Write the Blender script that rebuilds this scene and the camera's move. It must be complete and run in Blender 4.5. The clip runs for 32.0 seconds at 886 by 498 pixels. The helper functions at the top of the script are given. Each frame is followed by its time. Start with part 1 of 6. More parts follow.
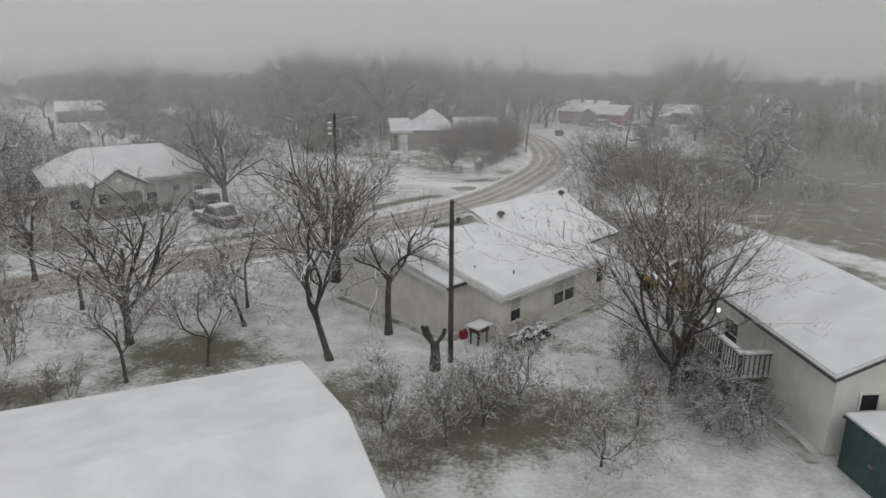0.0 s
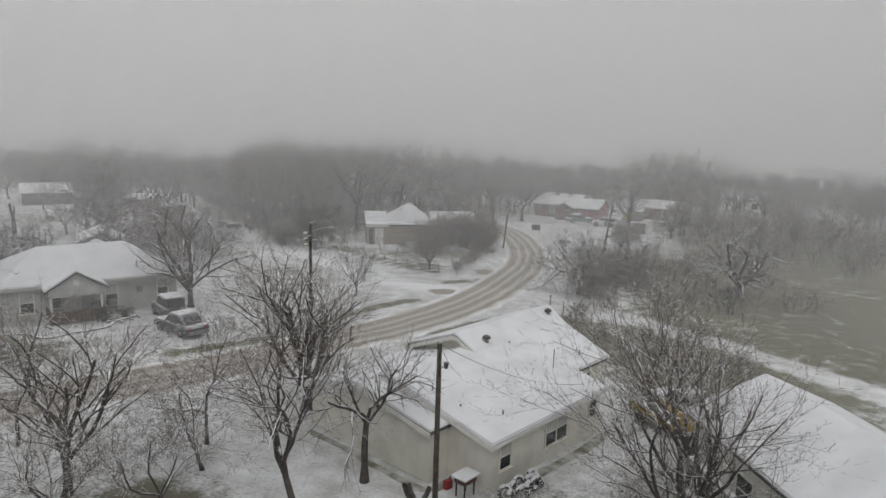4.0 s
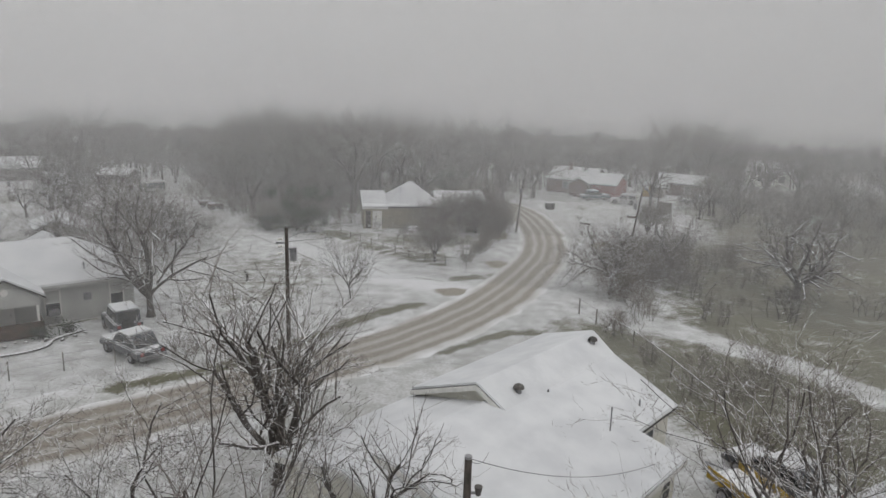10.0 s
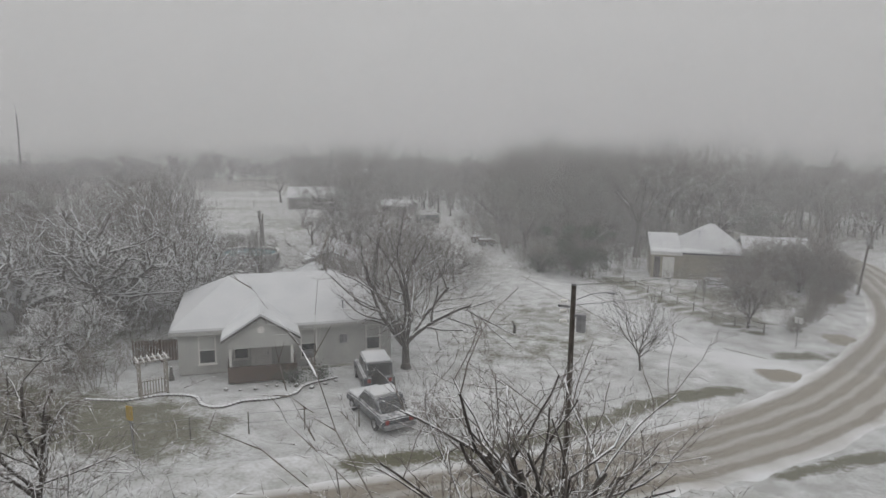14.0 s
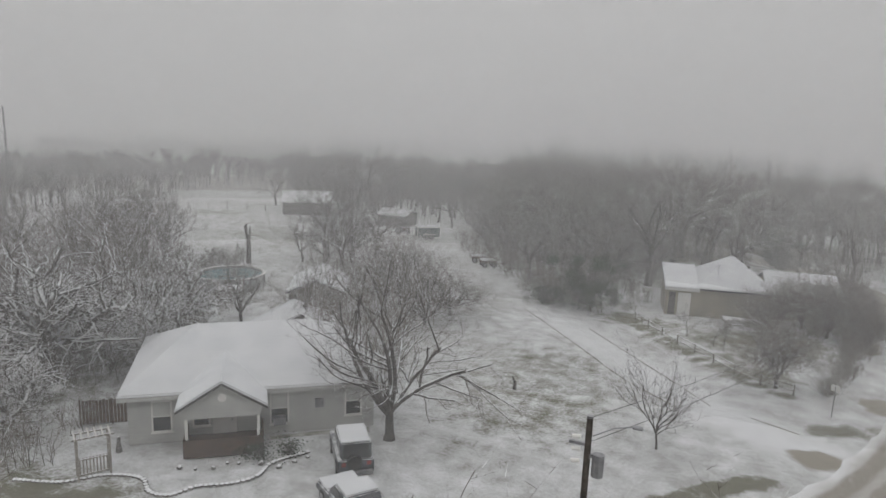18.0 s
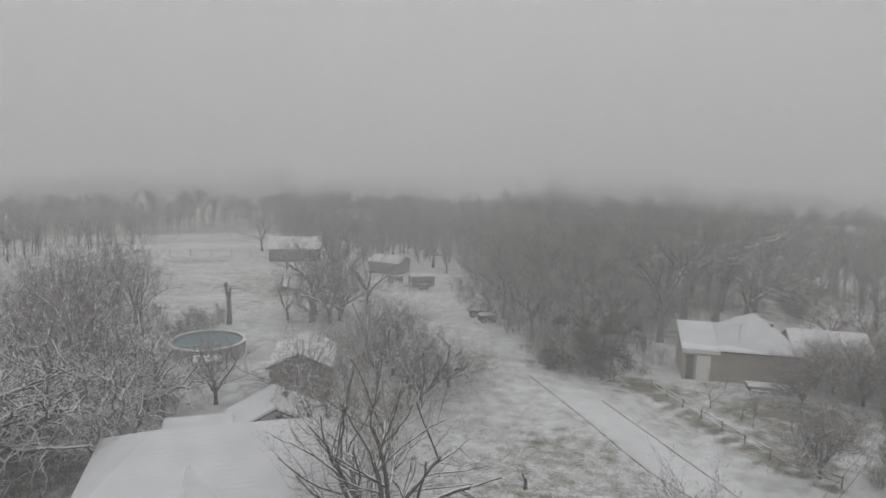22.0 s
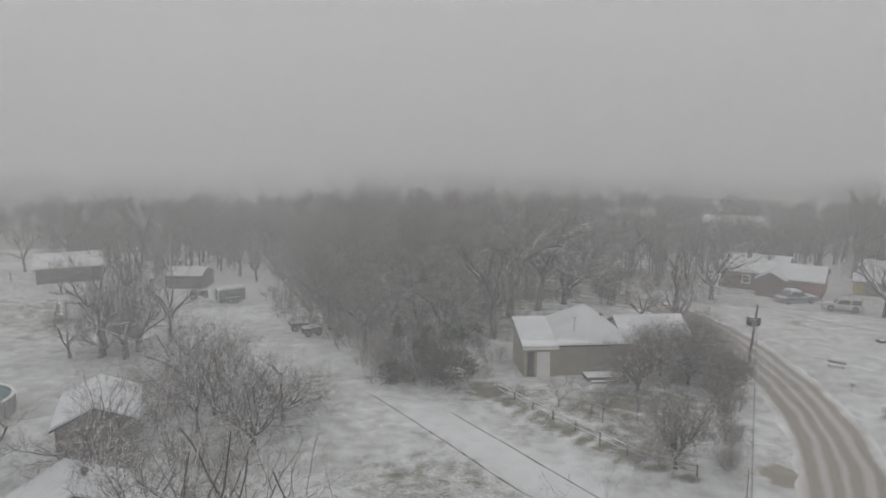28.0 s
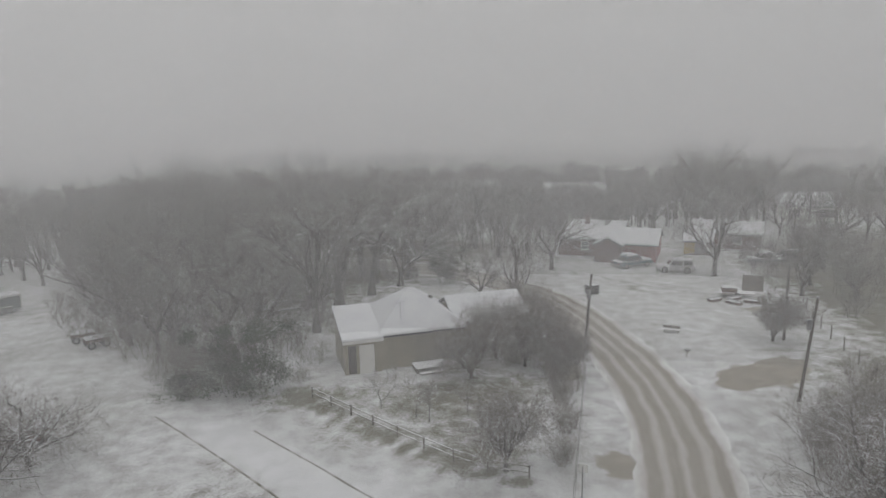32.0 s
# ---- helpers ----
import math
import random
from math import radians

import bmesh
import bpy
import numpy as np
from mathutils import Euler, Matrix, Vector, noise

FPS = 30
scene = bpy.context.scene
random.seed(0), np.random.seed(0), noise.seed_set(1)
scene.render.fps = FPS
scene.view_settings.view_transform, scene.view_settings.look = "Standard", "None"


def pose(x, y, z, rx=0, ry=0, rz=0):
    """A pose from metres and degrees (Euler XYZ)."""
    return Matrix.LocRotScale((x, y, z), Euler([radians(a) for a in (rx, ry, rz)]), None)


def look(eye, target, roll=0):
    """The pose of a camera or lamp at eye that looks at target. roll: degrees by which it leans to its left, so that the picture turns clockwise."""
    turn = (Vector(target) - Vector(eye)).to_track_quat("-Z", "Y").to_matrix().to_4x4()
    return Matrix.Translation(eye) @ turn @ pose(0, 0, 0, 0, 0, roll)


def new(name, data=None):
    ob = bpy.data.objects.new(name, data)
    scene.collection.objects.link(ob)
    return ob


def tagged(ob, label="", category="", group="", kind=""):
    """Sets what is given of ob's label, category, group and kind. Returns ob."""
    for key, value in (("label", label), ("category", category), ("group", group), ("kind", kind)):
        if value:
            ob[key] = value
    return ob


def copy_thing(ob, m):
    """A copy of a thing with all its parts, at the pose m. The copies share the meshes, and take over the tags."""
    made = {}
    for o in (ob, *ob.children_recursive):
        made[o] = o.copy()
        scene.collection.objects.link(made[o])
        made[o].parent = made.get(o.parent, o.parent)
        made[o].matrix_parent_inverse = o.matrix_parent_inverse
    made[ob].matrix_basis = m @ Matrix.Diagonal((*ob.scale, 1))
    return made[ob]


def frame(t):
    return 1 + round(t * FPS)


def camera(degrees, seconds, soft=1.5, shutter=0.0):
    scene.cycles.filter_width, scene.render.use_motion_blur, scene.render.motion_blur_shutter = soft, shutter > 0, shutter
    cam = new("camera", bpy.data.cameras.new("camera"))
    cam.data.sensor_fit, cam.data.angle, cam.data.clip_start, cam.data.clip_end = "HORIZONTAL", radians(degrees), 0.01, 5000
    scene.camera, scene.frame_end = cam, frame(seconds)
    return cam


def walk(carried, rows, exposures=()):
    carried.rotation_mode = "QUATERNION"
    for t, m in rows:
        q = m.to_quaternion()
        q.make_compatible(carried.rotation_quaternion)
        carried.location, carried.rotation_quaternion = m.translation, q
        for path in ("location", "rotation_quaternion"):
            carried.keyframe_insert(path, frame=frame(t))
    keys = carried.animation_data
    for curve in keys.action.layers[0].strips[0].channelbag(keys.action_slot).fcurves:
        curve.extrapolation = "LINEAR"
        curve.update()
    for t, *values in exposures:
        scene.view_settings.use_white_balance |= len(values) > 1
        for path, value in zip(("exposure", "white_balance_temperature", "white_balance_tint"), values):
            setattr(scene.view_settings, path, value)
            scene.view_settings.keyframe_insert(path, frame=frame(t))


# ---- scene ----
cam = camera(66.0, 32.0)
PATH = [
    (0, (2.023, -1.544, 12.85), (1.971, 0.374, 12.285), 0.3),
    (0.5, (1.903, -1.144, 13.141), (1.862, 0.823, 12.783), 0.8),
    (1, (1.754, -0.814, 13.434), (1.733, 1.176, 13.238), 1.7),
    (1.5, (1.681, -0.488, 13.831), (1.67, 1.494, 13.558), 2.0),
    (2, (1.549, -0.176, 14.183), (1.55, 1.804, 13.903), 0.9),
    (2.5, (1.488, 0.161, 14.482), (1.503, 2.135, 14.16), 0.4),
    (3, (1.419, 0.492, 14.566), (1.436, 2.465, 14.24), 1.8),
    (3.5, (1.356, 0.888, 14.617), (1.368, 2.861, 14.289), 2.0),
    (5.5, (1.228, 2.794, 14.776), (1.341, 4.748, 14.366), 0.4),
    (6, (1.189, 3.498, 14.794), (1.223, 5.456, 14.385), 2.0),
    (6.5, (1.165, 4.277, 14.788), (1.166, 6.233, 14.369), 1.3),
    (7, (1.1, 5.125, 14.837), (1.129, 7.075, 14.394), 0.3),
    (7.5, (0.946, 5.937, 14.901), (0.985, 7.895, 14.499), 0.2),
    (8, (0.882, 6.819, 14.993), (0.919, 8.779, 14.598), 0.2),
    (8.5, (0.847, 7.727, 15.072), (0.888, 9.687, 14.677), 0.4),
    (9, (0.834, 8.708, 15.178), (0.871, 10.664, 14.761), 0.5),
    (9.5, (0.767, 9.712, 15.111), (0.797, 11.669, 14.699), 0.4),
    (10, (0.69, 10.884, 15.119), (0.723, 12.834, 14.678), 1.7),
    (10.5, (0.591, 12.156, 14.905), (0.473, 14.11, 14.493), 1.4),
    (11, (-0.023, 13.811, 14.611), (-0.432, 15.733, 14.238), 2.9),
    (11.5, (-0.682, 15.369, 14.398), (-1.407, 17.195, 14.023), 2.1),
    (12, (-1.061, 16.734, 14.195), (-1.847, 18.553, 13.922), 2.3),
    (12.5, (-1.39, 17.799, 14.082), (-2.132, 19.649, 13.91), 0.4),
    (13, (-1.672, 18.696, 13.954), (-2.376, 20.519, 13.526), -0.6),
    (13.5, (-1.867, 19.426, 13.947), (-2.582, 21.259, 13.585), 0.4),
    (15.5, (-2.63, 22.152, 14.848), (-3.364, 23.981, 14.505), 1.4),
    (16, (-2.8, 22.878, 15.331), (-3.553, 24.702, 15.006), 2.5),
    (16.5, (-2.977, 23.591, 15.744), (-3.759, 25.391, 15.354), 2.9),
    (17, (-3.16, 24.221, 16.145), (-3.975, 26.014, 15.799), 3.3),
    (17.5, (-3.397, 24.873, 16.345), (-4.175, 26.678, 15.977), 3.1),
    (18, (-3.672, 25.483, 16.452), (-4.405, 27.304, 16.07), 2.2),
    (18.5, (-3.986, 26.141, 16.607), (-4.697, 27.968, 16.211), 0.4),
    (19, (-4.226, 26.827, 16.698), (-4.975, 28.626, 16.247), 3.1),
    (19.5, (-4.441, 27.427, 16.864), (-5.217, 29.236, 16.514), 3.4),
    (20, (-4.782, 28.081, 17.237), (-5.547, 29.902, 16.919), 2.2),
    (20.5, (-5.154, 28.74, 17.65), (-5.861, 30.592, 17.384), 1.8),
    (21, (-5.441, 29.334, 17.943), (-6.147, 31.188, 17.693), 1.1),
    (21.5, (-5.713, 29.855, 18.161), (-6.414, 31.713, 17.926), 1.5),
    (22, (-5.954, 30.349, 18.388), (-6.675, 32.189, 18.084), 1.3),
    (22.5, (-6.225, 30.924, 18.689), (-6.953, 32.744, 18.293), 1.0),
    (23, (-6.384, 31.246, 18.646), (-7.118, 33.103, 18.528), 1.7),
    (23.5, (-6.737, 31.774, 18.814), (-7.477, 33.59, 18.423), 1.0),
    (24, (-7.062, 32.046, 18.843), (-7.816, 33.867, 18.51), 1.0),
    (24.5, (-7.611, 32.225, 18.85), (-8.114, 34.152, 18.668), 0.1),
    (26.5, (-9.453, 32.789, 19.1), (-9.942, 34.693, 18.73), 1.4),
    (27, (-9.799, 33.287, 19.091), (-10.005, 35.261, 18.845), -0.2),
    (27.5, (-9.759, 33.968, 18.96), (-9.842, 35.947, 18.69), -0.2),
    (28, (-9.728, 34.629, 18.829), (-9.873, 36.597, 18.507), 0.2),
    (28.5, (-9.627, 35.297, 18.657), (-9.807, 37.243, 18.234), 0.5),
    (29, (-9.486, 36.04, 18.541), (-9.652, 38.001, 18.186), 0.5),
    (29.5, (-9.231, 36.819, 18.405), (-9.379, 38.782, 18.053), 0.0),
    (30, (-8.926, 37.647, 18.286), (-9.071, 39.615, 17.958), 0.6),
    (30.5, (-8.438, 38.526, 18.147), (-8.6, 40.487, 17.784), -0.1),
    (31, (-7.671, 39.492, 17.995), (-7.554, 41.462, 17.673), -0.4),
    (31.5, (-6.911, 40.426, 17.855), (-6.665, 42.374, 17.476), -1.4),
    (32, (-5.986, 41.455, 17.704), (-5.733, 43.401, 17.318), -1.3),
]
walk(cam, [(t, look(eye, target, roll)) for t, eye, target, roll in PATH], [(0, 0.18), (13, 0.16), (20, 0.12), (24, 0.07), (32, 0.06)])

# ---- light: a closed overcast sky, brightest overhead, and a weak wide sun behind the cloud ----
world = bpy.data.worlds.new("overcast")
scene.world = world
world.use_nodes = True
wn, wl = world.node_tree.nodes, world.node_tree.links
wn.clear()
w_out, w_bg, w_mix = wn.new("ShaderNodeOutputWorld"), wn.new("ShaderNodeBackground"), wn.new("ShaderNodeMix")
sky, hsv, co, sep, ramp = wn.new("ShaderNodeTexSky"), wn.new("ShaderNodeHueSaturation"), wn.new("ShaderNodeTexCoord"), wn.new("ShaderNodeSeparateXYZ"), wn.new("ShaderNodeValToRGB")
sky.sky_type, sky.sun_disc, sky.sun_elevation, sky.sun_rotation = "NISHITA", False, radians(48), radians(200)
hsv.inputs["Saturation"].default_value, hsv.inputs["Value"].default_value = 0.1, 0.10
ramp.color_ramp.elements[0].position, ramp.color_ramp.elements[0].color = 0.0, (0.44, 0.443, 0.447, 1)
ramp.color_ramp.elements[1].position, ramp.color_ramp.elements[1].color = 1.0, (1.0, 1.0, 1.01, 1)
e = ramp.color_ramp.elements.new(0.12)
e.color = (0.50, 0.502, 0.506, 1)
e = ramp.color_ramp.elements.new(0.42)
e.color = (0.66, 0.663, 0.67, 1)
w_mix.data_type = "RGBA"
w_mix.inputs[0].default_value = 0.9
wl.new(sky.outputs[0], hsv.inputs["Color"])
wl.new(co.outputs["Generated"], sep.inputs[0])
wl.new(sep.outputs[2], ramp.inputs[0])
wl.new(hsv.outputs[0], w_mix.inputs[6])
wl.new(ramp.outputs[0], w_mix.inputs[7])
wl.new(w_mix.outputs[2], w_bg.inputs[0])
wl.new(w_bg.outputs[0], w_out.inputs[0])
w_bg.inputs[1].default_value = 1.0
sun = new("sun", bpy.data.lights.new("sun", "SUN"))
sun.data.energy, sun.data.angle, sun.data.color = 0.5, radians(30), (1.0, 0.97, 0.93)
sun.matrix_basis = look((30, -60, 80), (0, 30, 0))


# ---- materials ----
def mat(name, col, rough=0.8, col2=None, scale=4.0, bump=0.0, bscale=None, metal=0.0, snow=0.0, spec=0.3, wave=None, detail=5.0):
    """A surface with two colours mixed by noise, bump, and (snow > 0) snow lying on what faces up."""
    m = bpy.data.materials.new(name)
    m.use_nodes = True
    n, l = m.node_tree.nodes, m.node_tree.links
    b = n["Principled BSDF"]
    b.inputs["Roughness"].default_value, b.inputs["Metallic"].default_value = rough, metal
    b.inputs["Specular IOR Level"].default_value = spec
    tc, nz, mx = n.new("ShaderNodeTexCoord"), n.new("ShaderNodeTexNoise"), n.new("ShaderNodeMix")
    mx.data_type = "RGBA"
    nz.inputs["Scale"].default_value, nz.inputs["Detail"].default_value = scale, detail
    l.new(tc.outputs["Object"], nz.inputs["Vector"])
    rp = n.new("ShaderNodeValToRGB")
    rp.color_ramp.elements[0].position, rp.color_ramp.elements[1].position = 0.35, 0.65
    l.new(nz.outputs[0], rp.inputs[0])
    l.new(rp.outputs[0], mx.inputs[0])
    col2 = col2 or tuple(c * 0.8 for c in col)
    mx.inputs[6].default_value, mx.inputs[7].default_value = (*col, 1), (*col2, 1)
    out = mx.outputs[2]
    if snow:
        ge, sp, mr, n2, ad, m2 = n.new("ShaderNodeNewGeometry"), n.new("ShaderNodeSeparateXYZ"), n.new("ShaderNodeMapRange"), n.new("ShaderNodeTexNoise"), n.new("ShaderNodeMath"), n.new("ShaderNodeMix")
        n2.inputs["Scale"].default_value = 2.5
        l.new(tc.outputs["Object"], n2.inputs["Vector"])
        l.new(ge.outputs["Normal"], sp.inputs[0])
        ad.operation = "ADD"
        l.new(sp.outputs[2], ad.inputs[0])
        l.new(n2.outputs[0], ad.inputs[1])
        mr.inputs[1].default_value, mr.inputs[2].default_value = 1.45 - snow, 1.7 - snow
        l.new(ad.outputs[0], mr.inputs[0])
        m2.data_type = "RGBA"
        m2.inputs[7].default_value = (0.78, 0.79, 0.8, 1)
        l.new(mr.outputs[0], m2.inputs[0])
        l.new(out, m2.inputs[6])
        out = m2.outputs[2]
    l.new(out, b.inputs["Base Color"])
    if bump or wave:
        bp = n.new("ShaderNodeBump")
        bp.inputs["Strength"].default_value, bp.inputs["Distance"].default_value = bump or 0.5, 0.03
        if wave:
            wv = n.new("ShaderNodeTexWave")
            wv.wave_type, wv.wave_profile, wv.bands_direction = "BANDS", "SAW", wave[0]
            wv.inputs["Scale"].default_value = wave[1]
            wv.inputs["Distortion"].default_value = 0.0
            l.new(tc.outputs["Object"], wv.inputs["Vector"])
            l.new(wv.outputs[1], bp.inputs["Height"])
        else:
            n3 = n.new("ShaderNodeTexNoise")
            n3.inputs["Scale"].default_value, n3.inputs["Detail"].default_value = bscale or scale * 3, 6
            l.new(tc.outputs["Object"], n3.inputs["Vector"])
            l.new(n3.outputs[0], bp.inputs["Height"])
        l.new(bp.outputs[0], b.inputs["Normal"])
    return m


SNOW = mat("snow", (0.64, 0.65, 0.66), 0.9, (0.56, 0.57, 0.585), 0.8, 0.35, 6.0, spec=0.15)
SIDING = mat("cream_siding", (0.68, 0.665, 0.60), 0.75, (0.58, 0.565, 0.505), 1.2, 0.5, wave=("Z", 2.6))
SIDING_GREY = mat("grey_siding", (0.47, 0.47, 0.45), 0.75, (0.40, 0.40, 0.385), 1.0, 0.5, wave=("Z", 2.4))
SIDING_WHITE = mat("white_siding", (0.72, 0.71, 0.67), 0.75, (0.61, 0.605, 0.57), 0.9, 0.4, wave=("Z", 2.2))
TAN = mat("tan_siding", (0.34, 0.31, 0.25), 0.8, (0.28, 0.255, 0.21), 1.0, 0.4, wave=("Z", 2.6))
TRIM = mat("white_trim", (0.7, 0.69, 0.66), 0.6, (0.6, 0.595, 0.57), 3)
DARK_TRIM = mat("dark_trim", (0.13, 0.12, 0.11), 0.7, (0.08, 0.078, 0.075), 3)
SHINGLE = mat("grey_shingles", (0.12, 0.115, 0.11), 0.9, (0.07, 0.068, 0.066), 6, 0.5)
GREY_WOOD = mat("weathered_wood", (0.22, 0.2, 0.175), 0.9, (0.12, 0.11, 0.1), 5, 0.5, snow=0.45)
ARBOR_WOOD = mat("pale_weathered_wood", (0.36, 0.335, 0.3), 0.9, (0.24, 0.22, 0.195), 5, 0.4, snow=0.4)
DARK_WOOD = mat("dark_old_boards", (0.09, 0.083, 0.076), 0.9, (0.05, 0.046, 0.043), 4, 0.5)
BROWN_WOOD = mat("brown_wood", (0.115, 0.08, 0.062), 0.85, (0.07, 0.05, 0.04), 4, 0.4)
POLE_WOOD = mat("pole_wood", (0.10, 0.086, 0.075), 0.9, (0.06, 0.052, 0.046), 6, 0.4)
BARK = mat("snowy_bark", (0.1, 0.091, 0.084), 0.95, (0.055, 0.05, 0.046), 5, 0.6, snow=0.38)
BARK_FAR = mat("grey_bark", (0.085, 0.076, 0.069), 0.95, (0.045, 0.041, 0.038), 3, 0.3, snow=0.18)
TWIG = mat("brown_twigs", (0.19, 0.168, 0.15), 0.95, (0.12, 0.107, 0.097), 4, snow=0.38)
BARK_FROST = mat("frosted_bark", (0.13, 0.118, 0.108), 0.95, (0.075, 0.068, 0.062), 5, 0.6, snow=0.68)
TWIG_WOOD = mat("grey_brown_twigs", (0.175, 0.16, 0.145), 0.95, (0.11, 0.1, 0.09), 4, snow=0.22)
TWIG_BUSH = mat("dull_brown_stems", (0.2, 0.176, 0.152), 0.95, (0.125, 0.11, 0.096), 4, snow=0.24)
TWIG_FROST = mat("frosted_twigs", (0.2, 0.185, 0.17), 0.95, (0.12, 0.11, 0.1), 4, snow=0.78)
LEAF = mat("evergreen_leaves", (0.05, 0.068, 0.042), 0.7, (0.028, 0.038, 0.026), 6, snow=0.1)
RED = mat("red_metal_siding", (0.26, 0.035, 0.035), 0.6, (0.19, 0.03, 0.03), 2, 0.4, wave=("X", 2.0))
MAROON = mat("dark_red_brick", (0.14, 0.075, 0.065), 0.85, (0.10, 0.055, 0.05), 3, 0.4)
YELLOW = mat("yellow_paint", (0.42, 0.28, 0.03), 0.55, (0.3, 0.2, 0.03), 2, 0.2)
GREEN_BOX = mat("dull_green_paint", (0.05, 0.09, 0.09), 0.6, (0.04, 0.065, 0.066), 2, 0.2)
BLUE_TARP = mat("pool_cover_blue", (0.05, 0.14, 0.16), 0.5, (0.08, 0.17, 0.185), 1.5, 0.3)
POOL_WALL = mat("pool_wall_metal", (0.3, 0.31, 0.31), 0.5, (0.22, 0.23, 0.23), 2, wave=("X", 3))
METAL = mat("grey_metal", (0.32, 0.32, 0.33), 0.45, (0.2, 0.2, 0.21), 4, metal=0.6)
DULL_RUBBER = mat("dusty_rubber", (0.1, 0.098, 0.095), 0.85, (0.06, 0.06, 0.06), 5, 0.3, snow=0.5)
BLACK = mat("black_rubber", (0.02, 0.02, 0.021), 0.8, (0.035, 0.035, 0.035), 6)
WIRE = mat("cable_black", (0.03, 0.03, 0.03), 0.7)
RUST = mat("rusty_metal", (0.12, 0.07, 0.05), 0.85, (0.07, 0.045, 0.038), 4, 0.5, snow=0.35)
CAR_WHITE = mat("white_car_paint", (0.62, 0.62, 0.62), 0.35, (0.52, 0.52, 0.52), 2)
CAR_DARK = mat("dark_car_paint", (0.05, 0.055, 0.065), 0.35, (0.08, 0.083, 0.09), 2, snow=0.12)
CAR_TEAL = mat("teal_car_paint", (0.05, 0.11, 0.13), 0.35, (0.07, 0.13, 0.15), 2, snow=0.2)
CAR_GREY = mat("silver_car_paint", (0.24, 0.25, 0.27), 0.35, (0.18, 0.19, 0.2), 2, snow=0.2)
STONE = mat("border_stone", (0.2, 0.19, 0.18), 0.9, (0.12, 0.115, 0.11), 8, 0.6, snow=0.4)
LAMP = bpy.data.materials.new("lamp_glow")
LAMP.use_nodes = True
LAMP.node_tree.nodes["Principled BSDF"].inputs["Emission Color"].default_value = (1, 0.93, 0.8, 1)
LAMP.node_tree.nodes["Principled BSDF"].inputs["Emission Strength"].default_value = 3
SNOW_THIN = mat("thin_snow_over_shingles", (0.62, 0.63, 0.64), 0.9, (0.55, 0.56, 0.575), 0.8, 0.9, wave=("Y", 1.3), spec=0.15)
# shingle courses show through the thin snow as faint grey rows
n, l = SNOW_THIN.node_tree.nodes, SNOW_THIN.node_tree.links
rows, mixc, tcr, nzr, mur = n.new("ShaderNodeTexWave"), n.new("ShaderNodeMix"), n.new("ShaderNodeTexCoord"), n.new("ShaderNodeTexNoise"), n.new("ShaderNodeMath")
rows.wave_type, rows.wave_profile, rows.bands_direction = "BANDS", "SIN", "Y"
rows.inputs["Scale"].default_value, rows.inputs["Distortion"].default_value, nzr.inputs["Scale"].default_value = 1.5, 0.9, 0.5
l.new(tcr.outputs["Object"], rows.inputs["Vector"])
l.new(tcr.outputs["Object"], nzr.inputs["Vector"])
mur.operation, mixc.data_type = "MULTIPLY", "RGBA"
l.new(rows.outputs[1], mur.inputs[0])
l.new(nzr.outputs[0], mur.inputs[1])
old = n["Principled BSDF"].inputs["Base Color"].links[0].from_socket
l.new(mur.outputs[0], mixc.inputs[0])
l.new(old, mixc.inputs[6])
mixc.inputs[7].default_value = (0.53, 0.535, 0.54, 1)
l.new(mixc.outputs[2], n["Principled BSDF"].inputs["Base Color"])
GLASS = bpy.data.materials.new("window_glass")
GLASS.use_nodes = True
gb = GLASS.node_tree.nodes["Principled BSDF"]
gb.inputs["Base Color"].default_value, gb.inputs["Roughness"].default_value = (0.03, 0.033, 0.036, 1), 0.08


def haze_sheet_mat(name, alpha, top):
    """A see-through sheet that stands in for haze: mostly clear, the rest scatters the sky's light; it thins out
    upwards to nothing at the height top.
    """
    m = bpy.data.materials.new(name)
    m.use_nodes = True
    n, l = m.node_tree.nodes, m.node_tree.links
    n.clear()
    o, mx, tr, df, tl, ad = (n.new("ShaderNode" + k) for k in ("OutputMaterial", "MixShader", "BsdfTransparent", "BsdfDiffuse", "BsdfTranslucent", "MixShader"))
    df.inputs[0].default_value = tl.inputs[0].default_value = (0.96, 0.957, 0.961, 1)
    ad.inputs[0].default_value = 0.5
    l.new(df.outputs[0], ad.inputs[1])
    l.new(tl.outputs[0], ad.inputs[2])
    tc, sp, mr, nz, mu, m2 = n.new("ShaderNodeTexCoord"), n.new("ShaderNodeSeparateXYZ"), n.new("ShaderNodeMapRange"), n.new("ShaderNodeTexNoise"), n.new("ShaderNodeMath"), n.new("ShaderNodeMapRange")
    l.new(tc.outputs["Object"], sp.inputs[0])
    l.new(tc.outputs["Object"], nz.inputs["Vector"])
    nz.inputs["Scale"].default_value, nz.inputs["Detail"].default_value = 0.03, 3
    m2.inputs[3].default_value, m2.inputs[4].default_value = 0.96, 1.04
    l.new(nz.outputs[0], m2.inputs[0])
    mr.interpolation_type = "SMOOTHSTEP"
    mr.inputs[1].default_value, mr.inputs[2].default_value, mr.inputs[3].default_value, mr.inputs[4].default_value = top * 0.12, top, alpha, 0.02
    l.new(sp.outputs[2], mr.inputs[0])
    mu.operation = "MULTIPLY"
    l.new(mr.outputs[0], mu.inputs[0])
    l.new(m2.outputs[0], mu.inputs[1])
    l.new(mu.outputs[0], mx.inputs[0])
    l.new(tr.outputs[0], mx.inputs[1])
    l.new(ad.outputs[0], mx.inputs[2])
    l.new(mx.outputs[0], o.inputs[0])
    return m


